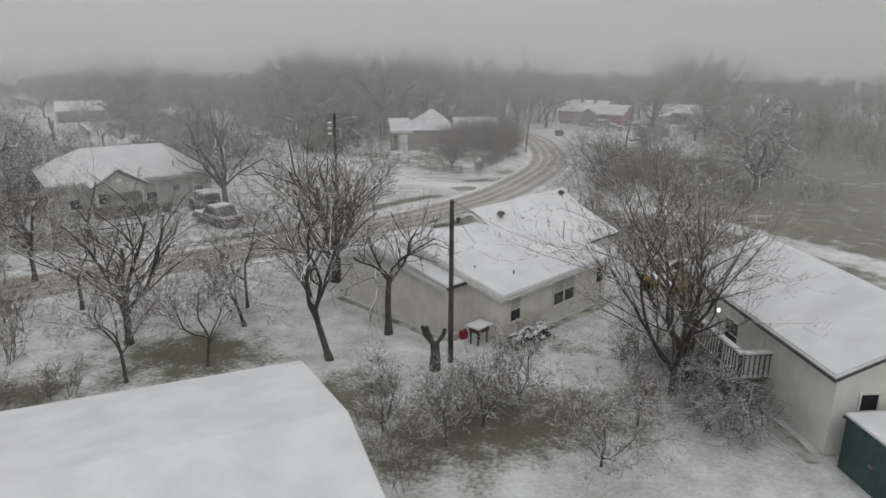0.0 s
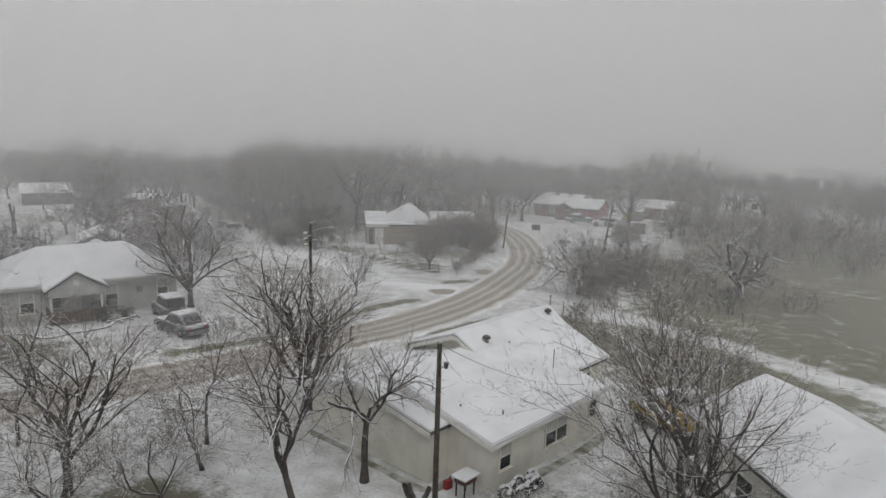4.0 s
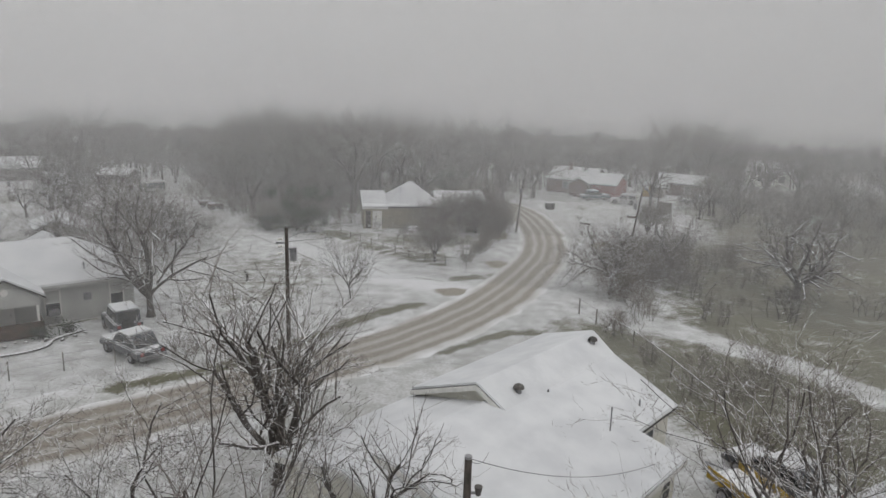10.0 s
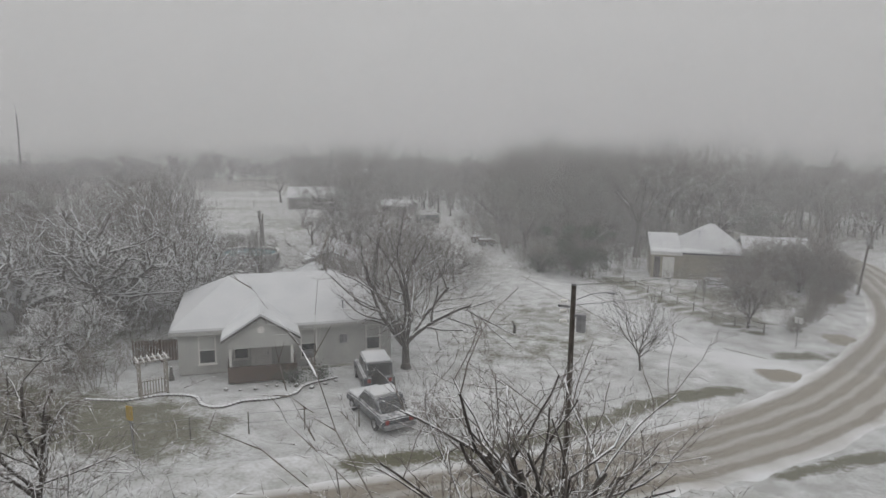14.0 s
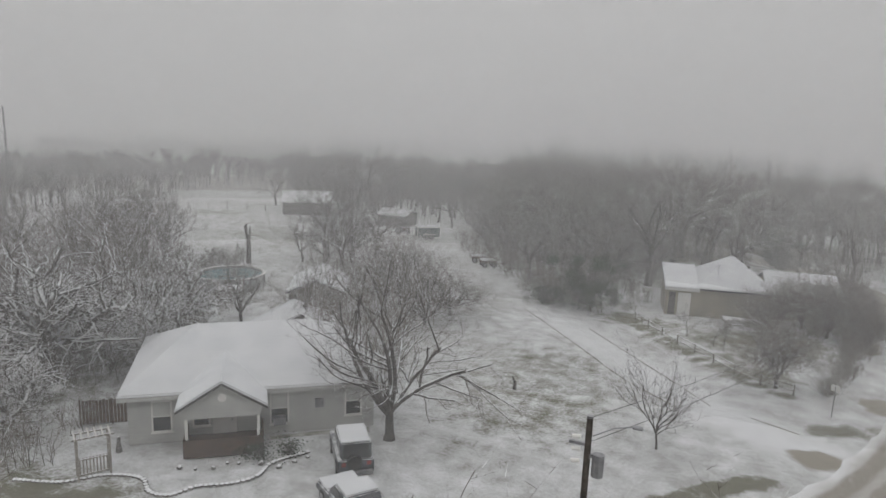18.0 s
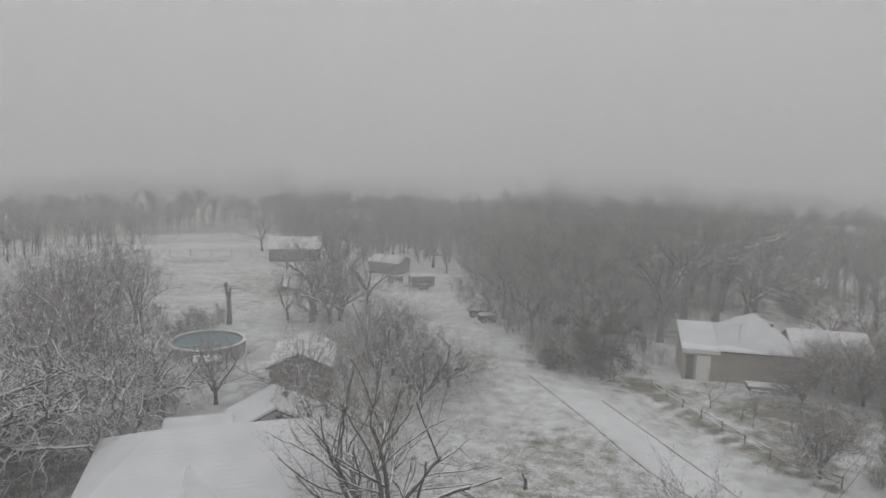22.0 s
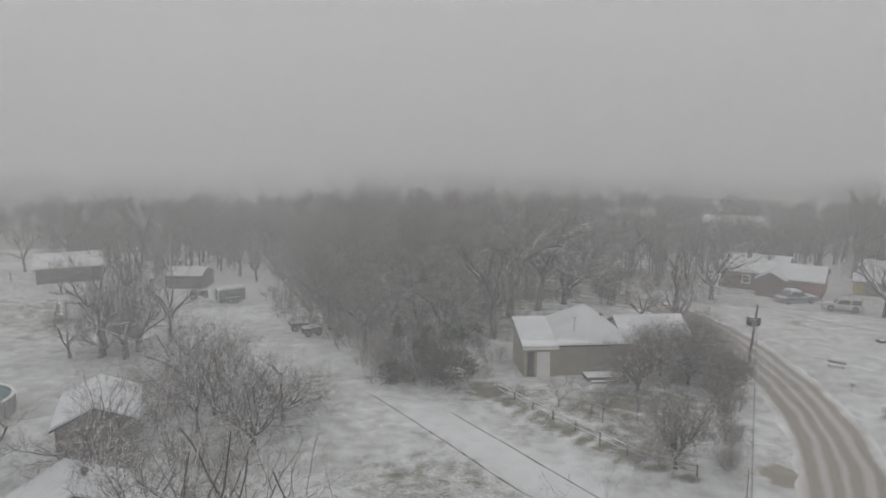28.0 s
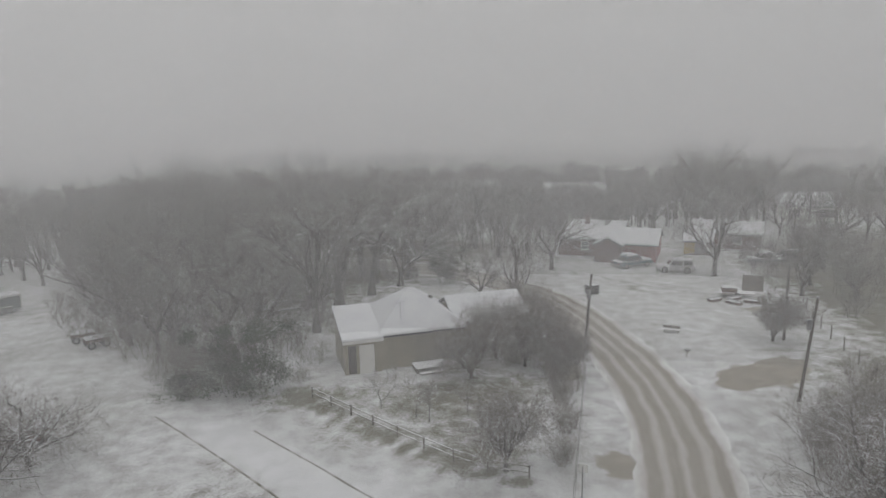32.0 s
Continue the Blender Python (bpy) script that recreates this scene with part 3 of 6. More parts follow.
def block(house, kind, x0, y0, x1, y1, ze, zr, wall, over=0.35, ridge=0.5, snow=0.11, trim=None, roof=None, base=0.0, cover=None):
    """One block of a house: walls up to the roof, roof deck, fascia and snow."""
    eave = ze + 0.0
    if kind.startswith("gable") or kind.startswith("shed"):
        if kind == "gable_x":
            r = y0 + (y1 - y0) * ridge
            poly, ax = [(y0, base), (y1, base), (y1, eave), (r, zr - 0.03), (y0, eave)], "x"
        elif kind == "gable_y":
            r = x0 + (x1 - x0) * ridge
            poly, ax = [(x0, base), (x1, base), (x1, eave), (r, zr - 0.03), (x0, eave)], "y"
        elif kind == "shed":
            poly, ax = [(y0, base), (y1, base), (y1, zr), (y0, eave)], "x"
        else:
            poly, ax = [(y0, base), (y1, base), (y1, eave), (y0, zr)], "x"
        a, c = (x0, x1) if ax == "x" else (y0, y1)
        part("wall", prism(poly, ax, a, c), wall, house)
    else:
        part("wall", boxes((x0, y0, base, x1, y1, eave)), wall, house)
    run = (y1 - y0) / 2 if not kind == "gable_y" else (x1 - x0) / 2
    drop = over * (zr - ze) / max(0.5, run)
    faces = roof_faces(kind, x0, y0, x1, y1, ze - drop * 0.5 + 0.02, zr + 0.02, over, ridge)
    rf = part("roof", slab(faces, 0.12), roof or SHINGLE, house)
    up = [[(p[0], p[1], p[2] + 0.125) for p in f] for f in faces]
    part("snow_cover", snow_sheet(up, snow, 0), cover or SNOW, rf, "smooth layer of fresh snow")
    if trim:
        low = ze - drop * 0.5
        part("fascia", boxes((x0 - over, y0 - over - 0.03, low - 0.06, x1 + over, y0 - over - 0.005, low + 0.14)), trim, rf)
    return rf


def window(house, side, at, lo, w, h, wall_at, frame_mat=None, shade=False):
    """A sash window in a wall that faces -y, +y, -x or +x at wall_at."""
    turn = {"-y": 0, "+x": 90, "+y": 180, "-x": -90}[side]
    win = part("window", boxes((-w / 2 - 0.08, -0.05, -0.08, -w / 2, 0.02, h + 0.08), (w / 2, -0.05, -0.08, w / 2 + 0.08, 0.02, h + 0.08), (-w / 2, -0.05, h, w / 2, 0.02, h + 0.08), (-w / 2, -0.05, -0.08, w / 2, 0.02, 0), (-w / 2, -0.04, h / 2 - 0.03, w / 2, 0.02, h / 2 + 0.03)), frame_mat or TRIM, house)
    pos = {"-y": (at, wall_at), "+y": (at, wall_at), "+x": (wall_at, at), "-x": (wall_at, at)}[side]
    win.matrix_basis = pose(*pos, lo, 0, 0, turn)
    part("pane", boxes((-w / 2, -0.02, 0, w / 2, -0.008, h / 2 - 0.03)), GLASS, win)
    part("pane", boxes((-w / 2, -0.03, h / 2 + 0.03, w / 2, -0.018, h)), SIDING_GREY if shade else GLASS, win)
    part("window_sill", boxes((-w / 2 - 0.12, -0.11, -0.12, w / 2 + 0.12, 0.0, -0.081)), frame_mat or TRIM, win)
    return win


def door(house, side, at, w, h, wall_at, material):
    turn = {"-y": 0, "+x": 90, "+y": 180, "-x": -90}[side]
    d = part("door", boxes((-w / 2, -0.05, 0.05, w / 2, 0.02, h), bevel=0.015), material, house)
    pos = (at, wall_at) if side in ("-y", "+y") else (wall_at, at)
    d.matrix_basis = pose(*pos, 0, 0, 0, turn)
    part("door_frame", boxes((-w / 2 - 0.1, -0.06, 0, -w / 2, 0.02, h + 0.1), (w / 2, -0.06, 0, w / 2 + 0.1, 0.02, h + 0.1), (-w / 2, -0.06, h, w / 2, 0.02, h + 0.1)), TRIM, d)
    part("handle", boxes((w / 2 - 0.14, -0.1, 0.95, w / 2 - 0.08, -0.05, 1.05)), METAL, d)
    return d


def roof_vent(house, x, y, z, h=0.45, r=0.11):
    v = part("roof_vent", rods(((x, y, z), (x, y, z + h), r)), METAL, house)
    part("vent_cap", rods(((x, y, z + h), (x, y, z + h + 0.12), r * 1.9, r * 1.5), ((x, y, z + h + 0.12), (x, y, z + h + 0.2), r * 1.5, 0.03)), DARK_TRIM, v)


# grey house with a porch, across the road
hh = thing("house", "single-storey grey house with hip roof and gabled porch under snow", "house", -29.2, 48.6, 0, 37.3)
rf = block(hh, "hip", 0, 0, 12.1, 8.4, 2.55, 4.55, SIDING_GREY, 0.4, 0.36, trim=SIDING_GREY, cover=SNOW_THIN)
block(hh, "gable_y", 2.7, -1.9, 6.3, 3.0, 2.45, 3.65, SIDING_GREY, 0.3, trim=None, base=1.95)
block(hh, "gable_x", 2.9, 8.3, 6.0, 11.4, 2.2, 2.8, SIDING_GREY, 0.3)
block(hh, "gable_y", 6.1, 8.3, 11.0, 11.6, 2.4, 3.7, SIDING_GREY, 0.3)
for wx, w, hgt, lo in ((1.55, 0.8, 1.5, 0.65), (7.2, 0.8, 1.6, 0.6), (11.0, 0.75, 1.45, 0.8)):
    window(hh, "-y", wx, lo, w, hgt, 0.0, shade=True)
window(hh, "+x", 2.0, 0.8, 0.8, 1.4, 12.1)
window(hh, "+x", 5.5, 0.8, 0.8, 1.4, 12.1)
window(hh, "-x", 3.0, 0.8, 0.8, 1.4, 0.0)
door(hh, "-y", 4.5, 0.95, 2.05, 0.0, TRIM)
window(hh, "-y", 3.4, 0.8, 0.7, 1.1, 0.0)
for px in (2.85, 6.15):
    part("porch_post", boxes((px - 0.07, -1.85, 0.0, px + 0.07, -1.71, 2.0)), TRIM, hh)
part("porch_floor", boxes((2.7, -2.0, 0.02, 6.4, -0.005, 0.28)), BROWN_WOOD, hh)
for x0, x1, y0, y1 in ((2.7, 6.4, -2.05, -1.95), (2.7, 2.8, -1.95, -0.1), (6.3, 6.4, -1.95, -0.1)):
    part("porch_rail", boxes((x0, y0, 0.3, x1, y1, 0.95)), BROWN_WOOD, hh)
part("air_conditioner", boxes((6.9, -0.42, 0.62, 7.5, 0.02, 1.02), bevel=0.02), METAL, hh, "grey box air conditioner in the window")
part("meter_box", boxes((9.0, -0.12, 1.3, 9.45, -0.003, 1.8), bevel=0.02), METAL, hh)
part("gable_vent", rods(((4.5, -1.93, 2.95), (4.5, -1.88, 2.95), 0.2), n=16), TRIM, hh)
roof_vent(hh, 8.6, 4.7, 4.3)
roof_vent(hh, 9.2, 10.2, 3.4)
part("flue_pipe", rods(((9.3, 0.7, 2.7), (9.3, 0.7, 3.7), 0.05)), METAL, hh)

def profile_block(house, u0, u1, line, wall, over=0.3, snow=0.11, base=0.0, trim=None, skew=0.0):
    """A block whose roof follows a line of (across, height) points from the front eave over the ridge to the back eave."""
    poly = [(line[0][0], base)] + [(line[-1][0], base)] + [(c, z) for c, z in reversed(line)]
    body = prism(poly, "x", u0, u1)
    for v in body.verts:
        if v.co.x > u1 - 0.01:
            v.co.x += skew * (v.co.y - line[0][0])
    part("wall", body, wall, house)
    (c0, z0), (c1, z1), (c2, z2), (c3, z3) = line[0], line[1], line[-2], line[-1]
    edge = [(c0 - over, z0 - over * (z1 - z0) / (c1 - c0))] + list(line[1:-1]) + [(c3 + over, z3 - over * (z2 - z3) / (c3 - c2))]
    faces = [[(u0 - over, a[0], a[1] + 0.02), (u1 + over + skew * (a[0] - c0), a[0], a[1] + 0.02), (u1 + over + skew * (b[0] - c0), b[0], b[1] + 0.02), (u0 - over, b[0], b[1] + 0.02)] for a, b in zip(edge, edge[1:])]
    rf = part("roof", slab(faces, 0.1), SHINGLE, house)
    part("snow_cover", snow_sheet([[(p[0], p[1], p[2] + 0.105) for p in f] for f in faces], snow, 0), SNOW, rf, "smooth layer of fresh snow")
    if trim:
        z = edge[0][1]
        part("fascia", boxes((u0 - over, edge[0][0] - 0.03, z - 0.04, u1 + over, edge[0][0] - 0.004, z + 0.12)), trim, rf)
    for u in (u0 - over, u1 + over)[: 1 if skew else 2]:
        for a, b in zip(edge, edge[1:]):
            part("rake_board", prism([(a[0], a[1] - 0.1), (b[0], b[1] - 0.1), (b[0], b[1] + 0.125), (a[0], a[1] + 0.125)], "x", u - 0.025 if u < u1 else u - 0.002, u + 0.002 if u < u1 else u + 0.025), trim or TRIM, rf)
    return rf


# cream house beside the near pole
ha = thing("house", "cream single-storey house with offset snowy gables", "house", 3.9, 27.1, 0, 47.0)
profile_block(ha, 0.0, 8.75, [(0.0, 2.2), (5.35, 3.3), (6.2, 3.32)], SIDING, 0.28, trim=TRIM)
profile_block(ha, 5.6, 12.5, [(2.0, 2.45), (5.3, 3.28), (6.8, 4.0), (10.1, 2.72)], SIDING, 0.28, skew=0.3)
profile_block(ha, -1.15, 5.57, [(2.35, 2.35), (6.8, 3.12), (10.3, 2.2)], SIDING, 0.28)
window(ha, "-y", 0.95, 0.85, 0.7, 1.1, 0.0, SIDING, True)
for wx in (4.35, 5.25):
    window(ha, "-y", wx, 0.75, 0.8, 1.25, 0.0, SIDING, True)
window(ha, "-y", 8.0, 1.0, 0.6, 0.85, 0.0, SIDING)
window(ha, "-y", 10.6, 0.9, 0.9, 1.1, 2.0)
for u, c, z in ((6.7, 5.75, 3.55), (13.2, 6.25, 3.75)):
    roof_vent(ha, u, c, z, 0.36, 0.125)
part("antenna_pipe", rods(((7.9, 2.3, 2.7), (7.9, 2.3, 3.9), 0.028)), METAL, ha)
for u, c, z in ((0.7, 2.3, 2.6), (1.9, 0.9, 2.4), (8.0, 5.2, 3.2), (10.9, 2.6, 2.7)):
    part("plumbing_pipe", rods(((u, c, z), (u, c, z + 0.42), 0.04)), METAL, ha)

# white house with the snowy roof on the near right
hb = thing("house", "white single-storey house with long snowy gable roof", "house", 14.1, 18.5, 0, 7.0)
block(hb, "gable_y", 0.0, 0.0, 6.5, 10.5, 2.9, 4.35, SIDING_WHITE, 0.35)
window(hb, "-y", 1.2, 1.0, 0.6, 1.2, 0.0)
window(hb, "-x", 6.5, 1.0, 1.0, 1.1, 0.0)
part("porch_lamp", rods(((-0.42, 7.0, 2.35), (-0.42, 7.0, 2.47), 0.06)), LAMP, hb, "small lit porch lamp")

# roof just below the start of the flight
hn = thing("house", "low house with a broad plain snow-covered roof", "house", -3.4, 18.6, 0, 25.0)
block(hn, "gable_x", -22, -11.0, 0.0, -0.3, 2.8, 3.9, SIDING_WHITE, 0.3)
for x, y in ((-8.5, -2.3), (-3.1, -3.2), (-12.5, -4.5)):
    part("plumbing_pipe", rods(((x, y, 3.0), (x, y, 3.55), 0.05)), METAL, hn)

# tan house on the far side of the driveway
hs = thing("house", "small tan house with stepped snowy roofs and side lean-to", "house", -7.1, 86.9, 0, 9.0)
block(hs, "shed", 0.0, 0.0, 2.6, 4.8, 2.4, 3.5, TAN, 0.15, trim=TRIM)
block(hs, "hip", 2.65, 0.3, 8.75, 7.2, 2.5, 4.75, TAN, 0.25, 0.42)
block(hs, "gable_x", 8.77, 1.8, 14.4, 7.0, 2.3, 3.6, TAN, 0.25, 0.5)
door(hs, "-y", 1.55, 0.85, 2.0, 0.0, TRIM)
window(hs, "-y", 11.5, 0.9, 0.9, 1.0, 1.4)
roof_vent(hs, 7.1, 3.2, 3.85, 0.3)
# flat dark panel on the closed wall, coloured as the shade of an opening
part("opening_shade_panel", boxes((0.25, -0.03, 0.1, 0.8, 0.01, 2.1)), DARK_TRIM, hs)
part("aerial", rods(((4.3, 1.2, 3.3), (4.3, 1.2, 4.6), 0.025), ((3.9, 1.2, 4.5), (4.8, 1.3, 4.6), 0.015)), METAL, hs)

# red house and its neighbours beyond the bend
hr = thing("house", "long low house with red metal gable end and snowy roof", "house", 21.6, 122.2, 0, -30.0)
block(hr, "gable_x", -2.5, 0.0, 5.0, 9.0, 2.1, 3.7, MAROON, 0.3)
block(hr, "gable_x", 5.0, -1.5, 9.4, 5.5, 2.0, 3.3, RED, 0.3)
block(hr, "gable_y", 2.5, -3.0, 5.6, 1.0, 2.0, 2.9, MAROON, 0.25)
part("chimney", boxes((0.2, 3.2, 3.5, 0.7, 3.7, 4.7)), MAROON, hr)
window(hr, "-y", 0.8, 0.9, 0.8, 0.9, 0.0)
hy = thing("shed", "small yellow garden shed with snow-covered roof", "shed", 34.4, 119.9, 0, -28)
block(hy, "shed", 0, 0, 3.2, 3.0, 1.6, 2.1, GREY_WOOD, 0.2)
part("end_panel", boxes((-0.03, 0.05, 0.1, -0.004, 2.95, 1.6)), YELLOW, hy, "yellow painted end wall")
part("front_panel", boxes((0.0, -0.03, 0.1, 1.2, -0.004, 1.5)), YELLOW, hy, "yellow painted boards")
hl = thing("house", "long dark house under snow beyond the yellow shed", "house", 37.6, 124.2, 0, -34)
block(hl, "gable_x", 0, 0, 8.2, 5.4, 1.9, 3.1, MAROON, 0.3)
for wx in (2, 5.5):
    window(hl, "-y", wx, 0.8, 0.9, 0.8, 0.0)

# outbuildings
ho = thing("garage", "grey board garage with snowy gable roof", "garage", -34.7, 69.9, 0, 27)
block(ho, "gable_y", 0, 0, 4.3, 5.6, 2.1, 3.1, GREY_WOOD, 0.25, trim=None)
part("garage_door", boxes((0.9, -0.04, 0.05, 3.5, 0.01, 2.0)), GREY_WOOD, ho)
hbarn = thing("barn", "dark open barn with white snowy metal roof", "barn", -68.0, 116.2, 0, 31)
block(hbarn, "gable_x", 0, 0, 7.6, 6.4, 1.9, 3.3, DARK_WOOD, 0.3)
hs2 = thing("shed", "low weathered shed half hidden by trees", "shed", -51, 115.5, 0, 0)
block(hs2, "gable_x", 0.4, 0, 5.0, 4.0, 1.6, 2.3, DARK_WOOD, 0.2, cover=SNOW_THIN)
for x, y, a, w, d in ((-82, 150, 20, 12, 8), (12, 175, 5, 12, 8), (30, 165, -10, 11, 8), (48, 150, -20, 10, 7), (22, 148, 15, 9, 7), (5, 155, 0, 9, 6), (60, 140, -30, 9, 7)):
    hf = thing("house", "far snow-roofed house among bare trees", "house", x, y, 0, a, group="far houses")
    block(hf, "gable_x", 0, 0, w, d, 2.5, 4.2, SIDING_WHITE, 0.3)
    window(hf, "-y", w * 0.3, 0.9, 1.0, 1.1, 0.0)
    window(hf, "-y", w * 0.7, 0.9, 1.0, 1.1, 0.0)

# pale house half hidden behind the gnarled trees
hp = thing("house", "pale house with snowy roof behind gnarled trees", "house", -50.2, 42.1, 0, 55)
block(hp, "gable_x", 0, 0, 9.0, 7.0, 2.4, 3.7, SIDING_WHITE, 0.35)
for wx in (5.2, 7.6):
    window(hp, "-y", wx, 0.8, 0.9, 1.3, 0.0)
# solid darker walls fill the carport in place of the shade beneath its roof
hc = thing("carport", "low carport with snow on its flat roof, its shade shown by solid walls", "carport", -46.4, 40.6, 0, 55)
block(hc, "shed", 0, 0, 6.0, 3.2, 2.0, 2.3, GREY_WOOD, 0.3)
PALE = [(-50.2 + 0.57 * u - 0.82 * v, 42.1 + 0.82 * u + 0.57 * v) for u in (0, 3, 6, 9) for v in (-5, -2, 1, 4, 7)]


# ---- bare trees ----
def tubes(segs, name, material):
    """Tapered bars for a list of (p, q, r0, r1, sides), in one mesh; the finest twigs have one side only."""
    vs, fs = [], []
    for p, q, r0, r1, n in segs:
        d = q - p
        if d.length < 1e-5:
            continue
        a = d.orthogonal().normalized()
        c = d.cross(a).normalized()
        b0 = len(vs)
        if n == 1:
            t = b0 * 2.399
            w = (a * math.cos(t) + c * math.sin(t)) * r0
            vs += [p - w, p + w, q]
            fs.append((b0, b0 + 1, b0 + 2))
            continue
        for o, r in ((p, r0), (q, r1)):
            for k in range(n):
                t = k * math.tau / n
                vs.append(o + (a * math.cos(t) + c * math.sin(t)) * r)
        for k in range(n):
            fs.append((b0 + k, b0 + (k + 1) % n, b0 + n + (k + 1) % n, b0 + n + k))
    me = bpy.data.meshes.new(name)
    me.from_pydata(vs, [], fs)
    me.polygons.foreach_set("use_smooth", [True] * len(me.polygons))
    me.materials.append(material)
    return me


def grow(rng, out, p, d, length, r, level, deep, kids, spread, rise, gnarl, steps=(5, 4, 2, 2, 1)):
    """A limb that wanders, thins and throws side limbs."""
    n = steps[min(level, 4)]
    q = p.copy()
    for i in range(n):
        f0, f1 = i / n, (i + 1) / n
        d = (d + Vector((rng.gauss(0, gnarl), rng.gauss(0, gnarl), rng.gauss(0, gnarl * 0.6) + rise * 0.25))).normalized()
        e = q + d * length / n
        tip = 0.55 if level < deep else 0.3
        out.append((q.copy(), e.copy(), r * (1 - (1 - tip) * f0), r * (1 - (1 - tip) * f1), level))
        if level < deep and i >= (1 if level == 0 else 0):
            for _ in range(kids[min(level, len(kids) - 1)] if i < n - 1 else kids[min(level, len(kids) - 1)] + 1):
                side = d.orthogonal().normalized()
                side.rotate(Matrix.Rotation(rng.uniform(0, math.tau), 3, d))
                ang = rng.uniform(0.6, 1.15) * spread
                nd = (d * math.cos(ang) + side * math.sin(ang)).normalized()
                at = q.lerp(e, rng.uniform(0.2, 1.0))
                grow(rng, out, at, nd, length * rng.uniform(0.38, 0.68) * (1.0 if level else 1.25), max(0.0075, r * (1 - (1 - tip) * f1) * rng.uniform(0.42, 0.68)), level + 1, deep, kids, spread, rise, gnarl, steps)
        q = e


def sprays(rng, segs, count, length, width, lift=0.35):
    """Fine twigs that leave the given limbs in all directions, most of them upwards."""
    out = []
    for p, q, r0, r1, _ in segs:
        d = (q - p).normalized()
        for _ in range(count):
            v = (d * rng.uniform(0.2, 1.0) + Vector((rng.gauss(0, 0.5), rng.gauss(0, 0.5), rng.gauss(lift, 0.45)))).normalized()
            o = p.lerp(q, rng.random())
            ln = length * rng.uniform(0.5, 1.3)
            e = o + v * ln
            out.append((o, e, width, 0.0, 1))
            k = o.lerp(e, 0.45)
            w = (v + Vector((rng.gauss(0, 0.6), rng.gauss(0, 0.6), rng.gauss(0.1, 0.5)))).normalized()
            out.append((k, k + w * ln * 0.55, width * 0.75, 0.0, 1))
    return out


def tree_meshes(seed, height, trunk_r, fork=0.28, limbs=4, deep=3, kids=(1, 2, 2), spread=1.0, rise=0.05, gnarl=0.24, lean=0.0, thin=1.0, steps=(5, 4, 2, 2, 1), spray=(1, 0.42, 0.0068)):
    rng = random.Random(seed)
    out = []
    p, d = Vector((0, 0, -0.1)), Vector((lean, 0, 1)).normalized()
    n = 4
    h = height * fork
    for i in range(n):
        d = (d + Vector((rng.gauss(0, 0.05), rng.gauss(0, 0.05), 0.1))).normalized()
        q = p + d * h / n
        out.append((p.copy(), q.copy(), trunk_r * (1.45 if i == 0 else 1.0 - 0.06 * i), trunk_r * (1.0 - 0.06 * (i + 1)), -1))
        p = q
    for k in range(limbs):
        a = math.tau * k / limbs + rng.uniform(-0.5, 0.5)
        tilt = rng.uniform(0.45, 0.95) * spread if k else 0.2
        nd = Vector((math.cos(a) * math.sin(tilt), math.sin(a) * math.sin(tilt), math.cos(tilt)))
        grow(rng, out, p + Vector((0, 0, -rng.uniform(0, 0.22) * h)), nd, height * rng.uniform(0.42, 0.6), trunk_r * rng.uniform(0.45, 0.68), 0, deep, kids, spread, rise, gnarl, steps)
    low = [(a, b, r0 * thin, r1 * thin, 8) for a, b, r0, r1, lv in out if lv < 0]
    lim = [(a, b, r0 * thin, r1 * thin, 6 if lv == 0 else 4) for a, b, r0, r1, lv in out if 0 <= lv <= 1]
    twg = [(a, b, r0 * thin, r1 * thin, 3) for a, b, r0, r1, lv in out if lv == 2]
    twg += [(a, b, r0 * thin * 1.2, 0.0, 1) for a, b, r0, r1, lv in out if lv > 2]
    if spray[0]:
        twg += sprays(rng, [g for g in out if g[4] == deep], *spray)
    return low, lim, twg


def tree(label, x, y, seed, height, trunk_r, bark=None, twigs=None, group="", rz=0.0, cat="tree", **kw):
    low, lim, twg = tree_meshes(seed, height, trunk_r, **kw)
    t = thing("tree", label, cat, x, y, 0, rz, group)
    part("trunk", tubes(low, "trunk", bark or BARK), None, t)
    part("bough", tubes(lim, "bough", bark or BARK), None, t)
    part("crown", tubes(twg, "crown", twigs or TWIG), None, t, "fine leafless twigs dusted with snow")
    return t


